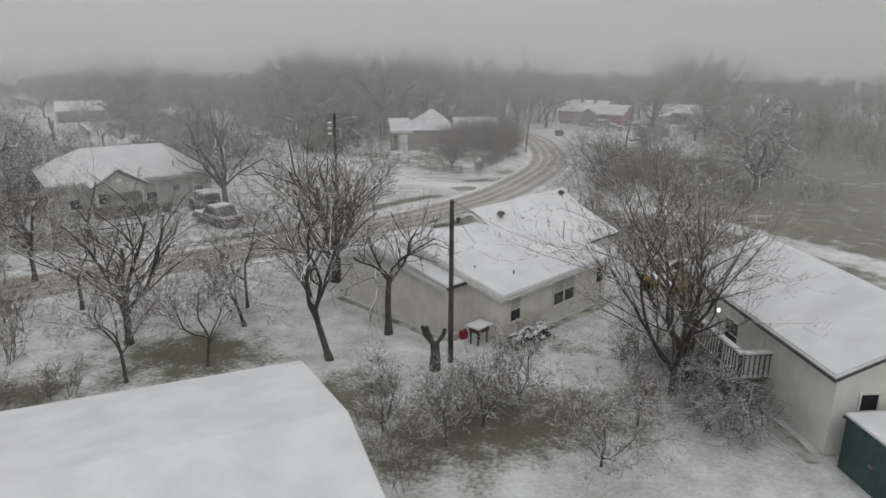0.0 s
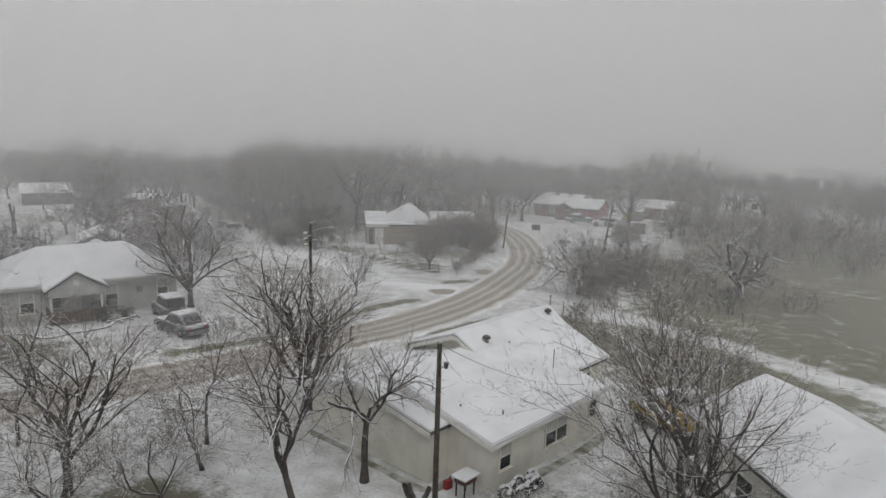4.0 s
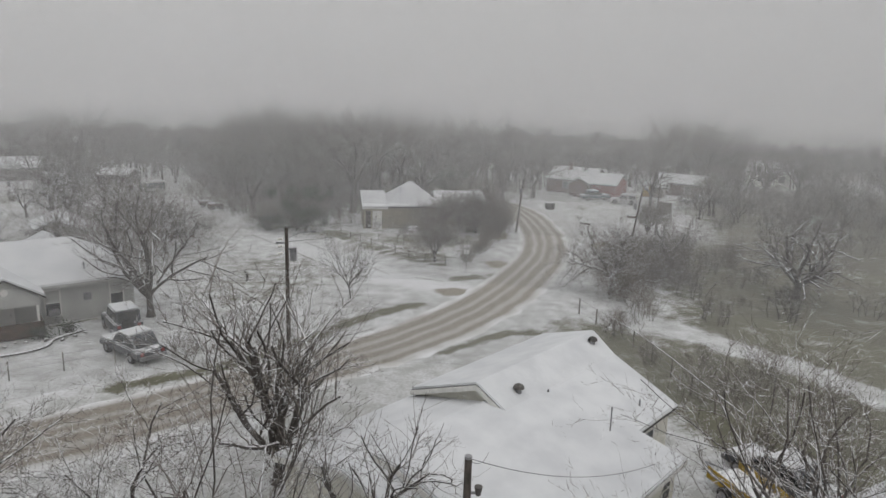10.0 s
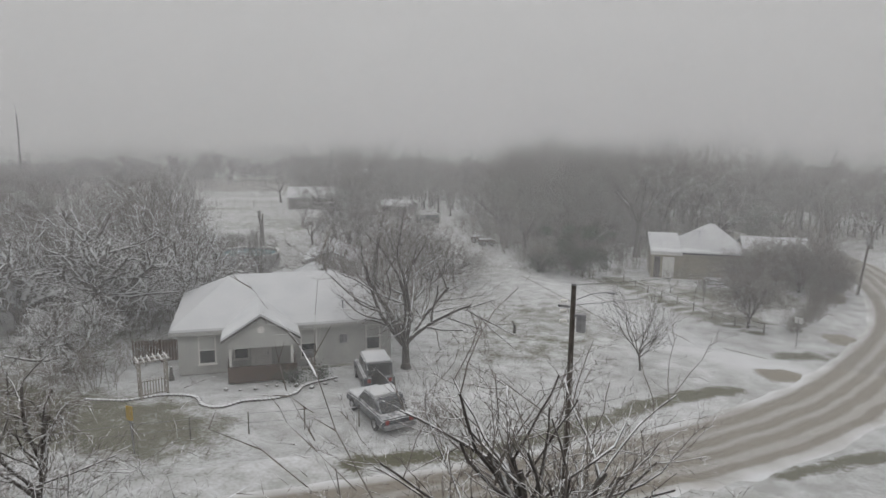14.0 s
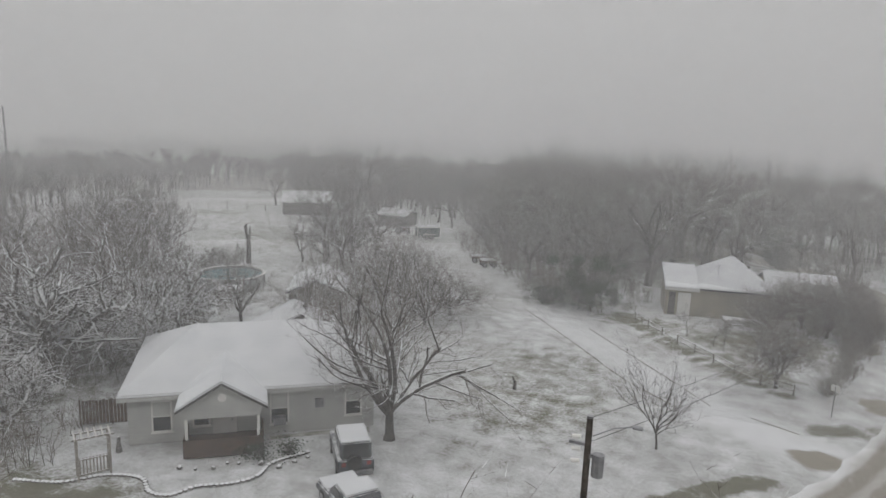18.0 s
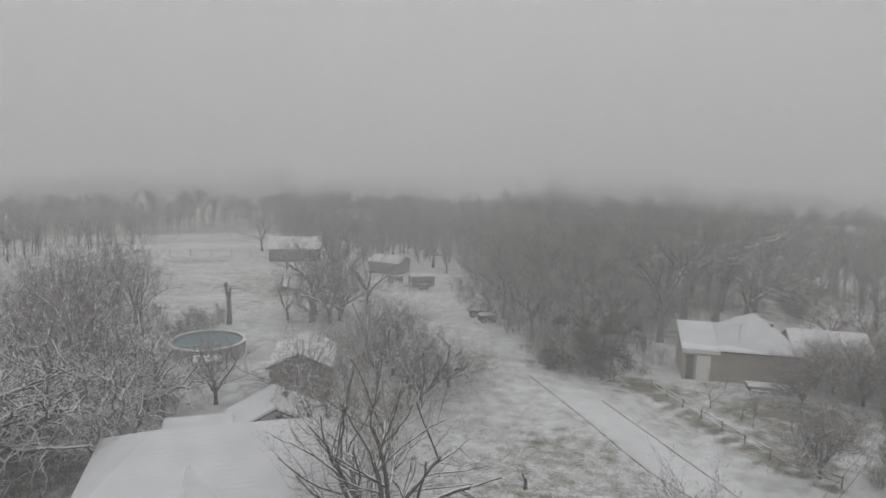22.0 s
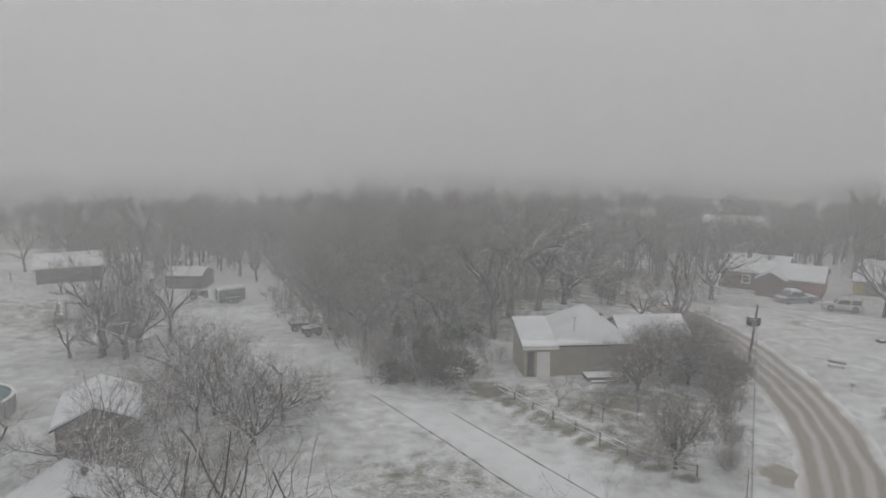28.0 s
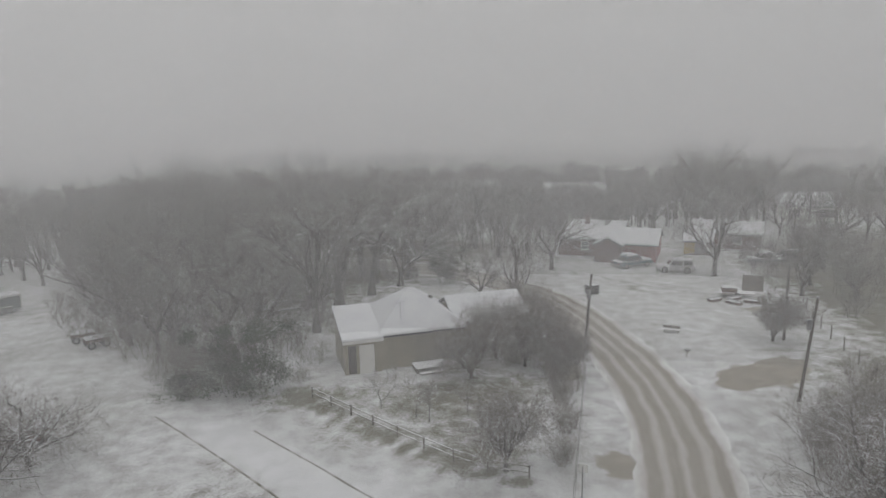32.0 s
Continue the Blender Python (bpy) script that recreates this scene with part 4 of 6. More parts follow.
NEAR = "bare leafless tree with dark trunk, snow along its branches"
for x, y, seed, h, r, kw in (
    (-12.8, 26.2, 1, 6.4, 0.2, dict(limbs=6, fork=0.2, spread=0.8, rise=0.14, gnarl=0.17, kids=(1, 1, 1), steps=(6, 5, 4, 3, 1), spray=(1, 0.3, 0.006))),
    (-5.1, 35.2, 2, 7.2, 0.3, dict(limbs=8, fork=0.13, spread=0.86, rise=0.16, gnarl=0.16, kids=(1, 1, 1), steps=(6, 5, 4, 3, 1), spray=(1, 0.3, 0.006))),
    (-3.5, 25.0, 3, 6.6, 0.15, dict(limbs=5, lean=-0.3, fork=0.3, spread=0.75, rise=0.15, gnarl=0.17, kids=(1, 1, 1), steps=(6, 5, 4, 3, 1), spray=(1, 0.3, 0.006))),
    (-1.3, 27.9, 4, 4.6, 0.16, dict(limbs=4, fork=0.5, deep=2, kids=(2, 2))),
    (-8.3, 28.6, 5, 4.6, 0.09, dict(limbs=3, lean=-0.2)),
    (-8.9, 31.0, 6, 5.2, 0.09, dict(limbs=3)),
    (-11.2, 22.6, 7, 4.4, 0.08, dict(limbs=4)),
    (-8.5, 24.2, 8, 4.0, 0.07, dict(limbs=4)),
    (10.3, 22.6, 9, 7.6, 0.17, dict(limbs=5, fork=0.12, spread=0.72, rise=0.22, gnarl=0.14, thin=0.82, kids=(1, 1, 1), steps=(6, 5, 4, 3, 1), spray=(1, 0.3, 0.006))),
    (11.2, 23.8, 10, 7.8, 0.17, dict(limbs=5, fork=0.1, spread=0.9, rise=0.2, gnarl=0.14, thin=0.8, kids=(1, 1, 1), steps=(6, 5, 4, 3, 1), spray=(1, 0.3, 0.006))),
    (12.6, 28.4, 11, 6.6, 0.15, dict(limbs=5, fork=0.16, spread=0.8, rise=0.2, gnarl=0.16, kids=(1, 1, 1), steps=(6, 5, 4, 3, 1), spray=(1, 0.3, 0.006))),
    (-18.1, 54.9, 13, 8.0, 0.26, dict(limbs=8, fork=0.16, spread=0.95, rise=0.1, gnarl=0.16, kids=(1, 1, 1), steps=(6, 5, 4, 3, 1), spray=(1, 0.3, 0.006))),
    (-22.3, 34.7, 14, 5.4, 0.14, dict(limbs=5)),
    (-17.2, 30.4, 15, 5.0, 0.1, dict(limbs=4)),
    (-37.2, 67.1, 16, 5.0, 0.16, dict(limbs=6, fork=0.16, spread=0.95, gnarl=0.17, kids=(1, 1, 1), steps=(6, 5, 4, 3, 1), spray=(1, 0.32, 0.0065))),
    (-29.1, 65.3, 17, 5.6, 0.14, dict(limbs=7, fork=0.15, spread=0.85, gnarl=0.17, kids=(1, 1, 1), steps=(6, 5, 4, 3, 1), spray=(1, 0.32, 0.0065))),
    (-25.6, 62.0, 18, 5.2, 0.13, dict(limbs=7, fork=0.14, spread=0.85, gnarl=0.17, kids=(1, 1, 1), steps=(6, 5, 4, 3, 1), spray=(1, 0.32, 0.0065))),
    (-32.2, 81.0, 19, 5.6, 0.13, dict(limbs=5)),
    (-28.6, 75.0, 20, 5.0, 0.11, dict(limbs=5)),
    (-7.8, 105.4, 21, 8.6, 0.34, dict(limbs=4, fork=0.33, spread=0.6, thin=1.25)),
    (-4.6, 108.8, 22, 8.6, 0.27, dict(limbs=3, fork=0.4, spread=0.5, thin=1.25)),
    (-1.5, 111.8, 23, 8.0, 0.27, dict(limbs=4, fork=0.12, spread=0.6, thin=1.25)),
    (-28.6, 77.8, 31, 5.4, 0.17, dict(limbs=9, fork=0.15, spread=1.05, gnarl=0.17, kids=(1, 1, 1), steps=(6, 5, 4, 3, 1), spray=(1, 0.32, 0.0065))),
    (-23.6, 77.2, 33, 4.6, 0.15, dict(limbs=9, fork=0.14, spread=1.05, gnarl=0.17, kids=(1, 1, 1), steps=(6, 5, 4, 3, 1), spray=(1, 0.32, 0.0065))),
    (-24.2, 73.2, 32, 4.6, 0.14, dict(limbs=9, fork=0.12, spread=1.0, gnarl=0.17, kids=(1, 1, 1), steps=(6, 5, 4, 3, 1), spray=(1, 0.32, 0.0065))),
    (29.8, 62.7, 24, 5.8, 0.3, dict(limbs=9, fork=0.2, spread=1.12, gnarl=0.18, kids=(1, 1, 1), steps=(6, 5, 4, 3, 1), spray=(1, 0.32, 0.0065))),
    (15.0, 63.0, 25, 5.5, 0.16, dict(limbs=6, fork=0.2, kids=(2, 2, 2))),
    (21.9, 69.5, 26, 4.6, 0.12, dict(limbs=5, fork=0.2)),
    (32.3, 108.9, 27, 7.2, 0.27, dict(limbs=7, fork=0.22, spread=0.95, gnarl=0.17, kids=(1, 1, 1), steps=(6, 5, 4, 3, 1), spray=(1, 0.32, 0.0065))),
    (16.2, 115.7, 28, 7.2, 0.27, dict(limbs=8, fork=0.22, spread=0.95, gnarl=0.17, kids=(1, 1, 1), steps=(6, 5, 4, 3, 1), spray=(1, 0.32, 0.0065))),
):
    tree(NEAR, x, y, seed, h * 1.25, r, group="yard trees", **kw)
for x, y, seed, h, r, fork in ((1.0, 72.4, 29, 4.4, 0.13, 0.16), (1.4, 84.9, 30, 4.6, 0.12, 0.1), (5.6, 86.6, 34, 5.2, 0.12, 0.1), (3.9, 88.4, 35, 4.6, 0.1, 0.12), (8.0, 84.4, 36, 3.8, 0.1, 0.1)):
    tree("dense twiggy leafless tree beside the tan house", x, y, seed, h, r, None, TWIG_BUSH, "trees by the tan house", limbs=8, fork=fork, kids=(2, 2, 2), spread=0.85, rise=0.12, gnarl=0.2, spray=(1, 0.36, 0.0075))
for x, y, seed, h in ((4.3, 21.6, 71, 3.4), (1.6, 18.6, 72, 3.2), (-0.6, 19.4, 73, 2.8), (6.6, 17.6, 74, 3.0), (8.4, 20.2, 75, 2.6), (2.9, 19.9, 78, 2.6)):
    tree("sprawling leafless shrub with snow along its stems", x, y, seed, h, 0.05, None, TWIG, "shrubs behind the near roof", limbs=5, fork=0.14, kids=(1, 2, 2), spread=1.0, rise=0.18, gnarl=0.24, spray=(1, 0.26, 0.0055), cat="shrub")
# frosted big trees beside the grey house
for x, y, seed, h, r in ((-38.6, 51.7, 41, 10.0, 0.28), (-41.5, 56.0, 42, 9.4, 0.22), (-43.0, 49.5, 43, 9.8, 0.25), (-36.2, 57.5, 44, 6.6, 0.16), (-35.0, 46.2, 45, 5.5, 0.13), (-39.5, 63.0, 46, 7.2, 0.18)):
    tree("large bare tree with gnarled limbs thickly frosted with snow", x, y, seed, h, r, BARK_FROST, TWIG_FROST, "frosted trees", limbs=7, fork=0.2, spread=1.1, gnarl=0.42, deep=2, kids=(2, 2), thin=1.9, steps=(6, 4, 3), spray=(1, 0.5, 0.011))
# young tree in the lawn
tree("slim young tree with upturned twigs and bud tips", -5.3, 60.0, 50, 4.8, 0.06, limbs=8, fork=0.22, spread=0.6, rise=0.45, deep=2, kids=(2, 1), twigs=TWIG_FROST, spray=(1, 0.3, 0.012))
for x, y, s in ((-2.2, 78.6, 51), (-2.9, 79.4, 52), (0.2, 79.0, 53), (-4.9, 81.0, 54)):
    tree("thin leafless sapling in the tan house's yard", x, y, s, 2.4, 0.03, limbs=3, fork=0.3, spread=0.6, deep=2, kids=(1, 2), group="saplings")


# ---- woods and thickets: a few kinds, many trees ----
def scatter(rng, poly, count, gap, taken):
    xs, ys = [p[0] for p in poly], [p[1] for p in poly]
    got, tries = [], 0
    while len(got) < count and tries < count * 60:
        tries += 1
        x, y = rng.uniform(min(xs), max(xs)), rng.uniform(min(ys), max(ys))
        inside = False
        for i in range(len(poly)):
            (x0, y0), (x1, y1) = poly[i], poly[i - 1]
            if (y0 > y) != (y1 > y) and x < (x1 - x0) * (y - y0) / (y1 - y0) + x0:
                inside = not inside
        if inside and all((x - a) ** 2 + (y - c) ** 2 > gap * gap for a, c in taken) and np.min(np.hypot(*(ROAD_XY - (x, y)).T)) > 4.0:
            taken.append((x, y))
            got.append((x, y))
    return got


WOODS = "tall bare woodland tree, grey in the falling snow"
kinds = []
for k, (h, r, kw) in enumerate(((9.5, 0.17, dict(limbs=5, fork=0.3, spread=0.7)), (10.5, 0.19, dict(limbs=5, fork=0.35, spread=0.65)), (8.0, 0.14, dict(limbs=6, fork=0.2, spread=0.8)), (7.0, 0.12, dict(limbs=6, fork=0.12, spread=0.85)), (9.0, 0.16, dict(limbs=6, fork=0.25, spread=0.75)))):
    kinds.append(tree(WOODS, -20.0 - 3 * k, 104.0 + 2.5 * k, 60 + k, h, r, BARK_FAR, TWIG_WOOD, "woodland trees", kids=(1, 2, 2), deep=2, thin=1.6, steps=(4, 3, 2), spray=(3, 0.85, 0.015), **kw))
frosty = [tree("bare woodland tree whitened by snow", -55.0 - 4 * k, 52.0 + 5 * k, 66 + k, 8.6 + 0.6 * k, 0.16, BARK_FROST, TWIG, "whitened woodland trees", limbs=6, fork=0.22, spread=0.85, kids=(1, 2, 2), deep=2, thin=1.4, steps=(4, 3, 1), spray=(4, 0.9, 0.016)) for k in range(2)]
rng = random.Random(5)
taken = [(-20.0 - 3 * k, 104.0 + 2.5 * k) for k in range(5)] + [(-7.2, 105.9), (-3.6, 108.6), (0.2, 111.4), (16.2, 115.7)] + PALE
for poly, count, gap in (
    ([(-25, 97), (-19, 90), (-13, 90), (-9, 98), (-8.5, 112), (4, 116), (8, 125), (5, 140), (-25, 150), (-38, 130), (-30, 108)], 125, 2.3),
    ([(8, 118), (22, 130), (40, 128), (60, 125), (60, 150), (0, 150)], 44, 3.6),
    ([(-45, 40), (-36, 58), (-43, 63), (-53, 69), (-57, 82), (-66, 86), (-72, 60), (-62, 40)], 52, 2.6),
    ([(-46, 119), (-30, 122), (-34, 140), (-60, 142), (-80, 136), (-70, 122)], 26, 4.5),
    ([(36, 100), (46, 84), (62, 84), (62, 125), (44, 118)], 24, 4.0),
    ([(-47, 88), (-40, 88), (-39, 95), (-46, 96)], 7, 2.0),
):
    for x, y in scatter(rng, poly, count, gap, taken):
        own = frosty[rng.randrange(2)] if x < -33 and y < 90 else kinds[rng.randrange(5)]
        c = copy_thing(own, pose(x, y, 0, 0, 0, rng.uniform(0, 360)))
        f = rng.uniform(0.42, 0.8) if x > 33 and y < 125 else rng.uniform(0.62, 1.08)
        c.scale = (f, f, f * rng.uniform(0.95, 1.2))

for x, y, k, f in ((-43.2, 89.4, 3, 0.75), (-41.0, 90.8, 2, 0.75), (-44.4, 91.6, 0, 0.7), (-42.0, 93.0, 3, 0.8), (-32.0, 79.0, 3, 0.62), (-29.4, 81.4, 2, 0.6), (-33.8, 75.8, 3, 0.6), (-25.6, 74.4, 2, 0.5),
                   (-46.4, 98.0, 3, 0.6), (-62.0, 112.0, 2, 0.6), (-75.0, 124.0, 0, 0.7), (-52.0, 118.5, 2, 0.6), (-49.0, 108.0, 3, 0.45), (-29.0, 104.5, 3, 0.45), (-31.5, 110.0, 3, 0.5), (-34.0, 114.0, 2, 0.5), (-36.5, 119.5, 3, 0.55), (-33.5, 121.5, 2, 0.6), (-40.0, 125.5, 3, 0.6), (-44.0, 130.0, 2, 0.6), (-39.0, 131.0, 0, 0.6), (-30.5, 116.0, 2, 0.55), (9.0, 103.0, 2, 0.7), (11.0, 111.5, 0, 0.8), (6.0, 106.0, 3, 0.65), (7.2, 91.6, 3, 0.6), (6.4, 95.6, 3, 0.65), (8.0, 88.0, 3, 0.5), (36.0, 99.5, 2, 0.75), (38.5, 102.5, 0, 0.75), (40.5, 98.0, 3, 0.8)):
    c = copy_thing(kinds[k], pose(x, y, 0, 0, 0, (x * 47) % 360))
    c.scale = (f, f, f)

# the far woods, too many to tell apart
rng = random.Random(9)
forms = []
for k in range(5):
    h = 8.5 + 0.6 * k
    low = [(Vector((0, 0, 0)), Vector((rng.gauss(0, 0.2), rng.gauss(0, 0.2), h * 0.45)), 0.16, 0.1, 3)]
    top = low[0][1]
    lim = []
    for _ in range(9):
        a = rng.uniform(0, math.tau)
        o = Vector((0, 0, 0)).lerp(top, rng.uniform(0.4, 1.0))
        e = o + Vector((math.cos(a) * 2.0, math.sin(a) * 2.0, h * 0.38)) * rng.uniform(0.6, 1.1)
        lim.append((o, e, 0.07, 0.02, 3))
    segs = low + lim + sprays(rng, lim, 5, 1.9, 0.06, 0.5)
    me = tubes(segs, "far_tree", BARK_FAR)
    co = np.array([v.co[:] for v in me.vertices])
    fc = np.array([list(p.vertices) + [p.vertices[0]] * (4 - len(p.vertices)) for p in me.polygons])
    tri = np.concatenate([fc[:, :3], fc[fc[:, 3] != fc[:, 0]][:, [0, 2, 3]]])
    forms.append((co, tri))
    bpy.data.meshes.remove(me)


def clear_ground(x, y):
    """Open fields, yards and the road, where no wood stands."""
    if min(math.hypot(x - p[0], y - p[1]) for p in FAR_ROAD) < 5.0:
        return True
    wander = 7.0 * noise.noise((x * 0.06, y * 0.06, 3.0))
    if -98 + wander < x < -24 - max(0.0, y - 92) * 0.45 + wander and y < 127.0 + max(0.0, min(22.0, (-72 - x) * 1.2)) + wander:
        return True
    if -10 < x < 74 and y < 122 + wander or 30 < x < 74 and y < 134 + wander:
        return True
    return math.exp(-(((x + 85) / 60) ** 2) - ((y - 238) / 24) ** 2) > 0.42 or math.hypot((x - 34) / 1.2, (y - 160) / 0.8) < 11


FAR_ROAD = [(p.x, p.y) for p in ROAD[::4]]
all_v, all_f, base, made = [], [], 0, 0
while made < 6200:
    a, far = rng.uniform(-1.15, 1.4), math.sqrt(rng.uniform(105**2, 330**2))
    if rng.random() < 0.5:
        far = rng.uniform(105, 190)
    x, y = -2 + math.sin(a) * -far, 20 + math.cos(a) * far
    made += 1
    if clear_ground(x, y):
        continue
    co, tri = forms[rng.randrange(5)]
    f, t = rng.uniform(0.55, 0.85), rng.uniform(0, math.tau)
    rot = np.array(((math.cos(t), math.sin(t), 0), (-math.sin(t), math.cos(t), 0), (0, 0, 1)))
    all_v.append(co @ rot * f + (x, y, rise(x, y)))
    all_f.append(tri + base)
    base += len(co)
all_v, all_f = np.concatenate(all_v), np.concatenate(all_f)
me = bpy.data.meshes.new("far_woods")
me.vertices.add(len(all_v))
me.vertices.foreach_set("co", all_v.ravel())
me.loops.add(all_f.size)
me.loops.foreach_set("vertex_index", all_f.ravel())
me.polygons.add(len(all_f))
me.polygons.foreach_set("loop_start", np.arange(len(all_f)) * 3)
me.update(calc_edges=True)
me.materials.append(BARK_FAR)
tagged(part("far_woods", me, None), "distant bare woods fading into the snowfall", "woods", kind="stuff")


# ---- brush and bushes ----
def brush_segs(seed, count, size, height, droop=0.0):
    rng = random.Random(seed)
    out = []
    for _ in range(count):
        a, d = rng.uniform(0, math.tau), size * rng.uniform(0, 1) ** 0.6
        p = Vector((math.cos(a) * d, math.sin(a) * d, -0.05))
        v = Vector((math.cos(a) * 0.35 * rng.random(), math.sin(a) * 0.35 * rng.random(), 1)).normalized()
        grow(rng, out, p, v, height * rng.uniform(0.45, 0.75), 0.018, 2, 4, (1, 1, 2, 2), 0.75, 0.2, 0.2, (5, 4, 2, 1, 1))
    fine = [g for g in out if g[4] >= 3]
    return [(a, b, r0, r1, 3) for a, b, r0, r1, lv in out if lv < 3] + [(a, b, max(r0, 0.008) * 1.2, 0.0, 1) for a, b, r0, r1, _ in fine] + sprays(rng, fine, 2, height * 0.2, 0.007, 0.3)


BRUSH = "leafless thicket of thin brown stems flecked with snow"
clumps = []
for k, (cnt, size, hgt) in enumerate(((17, 1.0, 2.0), (14, 0.8, 1.5), (19, 1.3, 2.6))):
    t = thing("bush", BRUSH, "bush", (17.0, 16.6, 18.9)[k], (43.9, 48.3, 45.2)[k], 0, group="thickets")
    part("stem", tubes(brush_segs(200 + k, cnt, size, hgt), "stem", TWIG_BUSH), None, t)
    clumps.append(t)
rng = random.Random(21)
spots = [(1.8, 20.4), (12.9, 22.6), (12.6, 25.2), (11.4, 24.4), (-13.4, 47.6),
         (12.6, 53.2), (13.9, 48.6), (14.7, 43.8), (15.8, 39.0), (16.2, 36.8), (13.6, 55.4), (20.5, 41.6),
         (5.4, 76.8), (6.2, 79.0), (6.8, 81.4), (7.3, 84.0), (7.6, 86.6), (8.2, 90.0), (5.8, 88.4), (9.2, 93.0), (9.0, 96.4), (7.4, 99.6), (5.0, 94.2),
         (-32.8, 49.0), (-33.4, 52.0), (-34.2, 44.8), (-31.9, 45.2), (-33.6, 55.4), (-35.0, 60.0), (-41.0, 69.6), (-24.0, 66.5), (-22.4, 63.4), (-24.6, 69.8), (-27.4, 70.4), (-31.6, 77.2), (-35.0, 84.6), (-38.0, 79.6), (-12.6, 84.6), (-16.8, 85.6), (-10.2, 86.6), (-20.4, 88.6), (-9.4, 90.2),
         (-20.6, 92.0), (-22.4, 94.4), (-24.8, 97.0), (-26.4, 100.2), (-27.0, 103.6), (-29.6, 106.8), (-30.4, 110.4), (-33.0, 114.8), (-33.6, 118.4), (-36.8, 122.6), (-18.2, 90.2), (-28.6, 99.0), (-31.8, 104.4), (-23.0, 98.6), (-35.4, 110.8),
         (15.6, 66.8), (17.6, 63.4), (18.4, 67.4), (16.6, 60.0), (22.4, 72.4), (21.0, 71.0), (23.6, 75.0), (25.8, 78.0), (20.6, 64.8), (26.2, 66.0), (29.0, 70.6), (31.4, 66.0), (16.0, 57.2), (24.2, 60.4), (-19.2, 27.4), (-17.4, 24.2), (-15.2, 20.6), (-20.8, 29.6), (-24.2, 33.4), (-13.2, 21.4), (0.2, 17.0), (9.8, 25.6)]
for x, y in spots:
    c = copy_thing(clumps[rng.randrange(3)], pose(x, y, 0, 0, 0, rng.uniform(0, 360)))
    f = rng.uniform(0.6, 1.05) * (1.6 if y > 89.5 and x < -17 else 1.0)
    c.scale = (f, f, f)
SHRUB = "dense rounded leafless shrub with fine brown twigs"
t = thing("bush", SHRUB, "bush", 8.6, 91.0, 0, group="rounded shrubs")
dome = brush_segs(251, 52, 1.0, 3.8)
part("stem", tubes(dome, "stem", TWIG_BUSH), None, t)
for x, y, f in ((6.9, 83.6, 0.55), (6.3, 80.2, 0.5), (5.2, 76.0, 0.42), (4.0, 72.6, 0.45), (7.8, 87.2, 0.7), (8.2, 94.0, 0.9), (6.8, 89.6, 0.85), (6.6, 93.0, 0.9), (8.4, 97.6, 1.0), (4.9, 87.0, 0.6), (-15.0, 86.4, 0.9), (-18.4, 88.0, 0.9), (16.8, 69.4, 0.8), (18.0, 72.0, 0.9), (19.6, 71.0, 0.85), (17.4, 67.4, 0.9), (21.4, 73.6, 0.8), (22.8, 71.2, 0.85), (24.4, 74.0, 0.8), (19.0, 69.0, 0.95), (22.0, 66.8, 0.9), (18.8, 66.2, 0.8), (16.4, 65.2, 0.75), (20.6, 68.6, 0.8), (15.4, 61.6, 0.8), (28.6, 73.0, 0.8), (-29.8, 69.0, 0.5), (-36.4, 78.0, 0.6)):
    c = copy_thing(t, pose(x, y, 0, 0, 0, (y * 31) % 360))
    c.scale = (f, f, f)


def vine_heap(label, x, y, rx, ry, height, count, seed):
    """A heap of tangled vines and cut branches lying over one another."""
    rng = random.Random(seed)
    segs = []
    for _ in range(count):
        a, d = rng.uniform(0, math.tau), math.sqrt(rng.random())
        p = Vector((math.cos(a) * rx * d, math.sin(a) * ry * d, rng.random() * height * (1 - d * d * 0.7)))
        v = Vector((rng.gauss(0, 1), rng.gauss(0, 1), rng.gauss(0.1, 0.45))).normalized()
        r = rng.uniform(0.008, 0.024)
        for k in range(4):
            v = (v + Vector((rng.gauss(0, 0.35), rng.gauss(0, 0.35), rng.gauss(-0.12, 0.25)))).normalized()
            q = p + v * rng.uniform(0.2, 0.45)
            q.z = max(0.02, q.z)
            segs.append((p, q, r * (1 - k * 0.18), r * (0.82 - k * 0.18), 3))
            p = q
    t = thing("brush_pile", label, "brush pile", x, y, 0)
    part("vine_tangle", tubes(segs, "vine_tangle", BARK), None, t)
    part("twig_tangle", tubes(sprays(rng, segs[::3], 1, 0.5, 0.006, 0.1), "twig_tangle", TWIG), None, t)


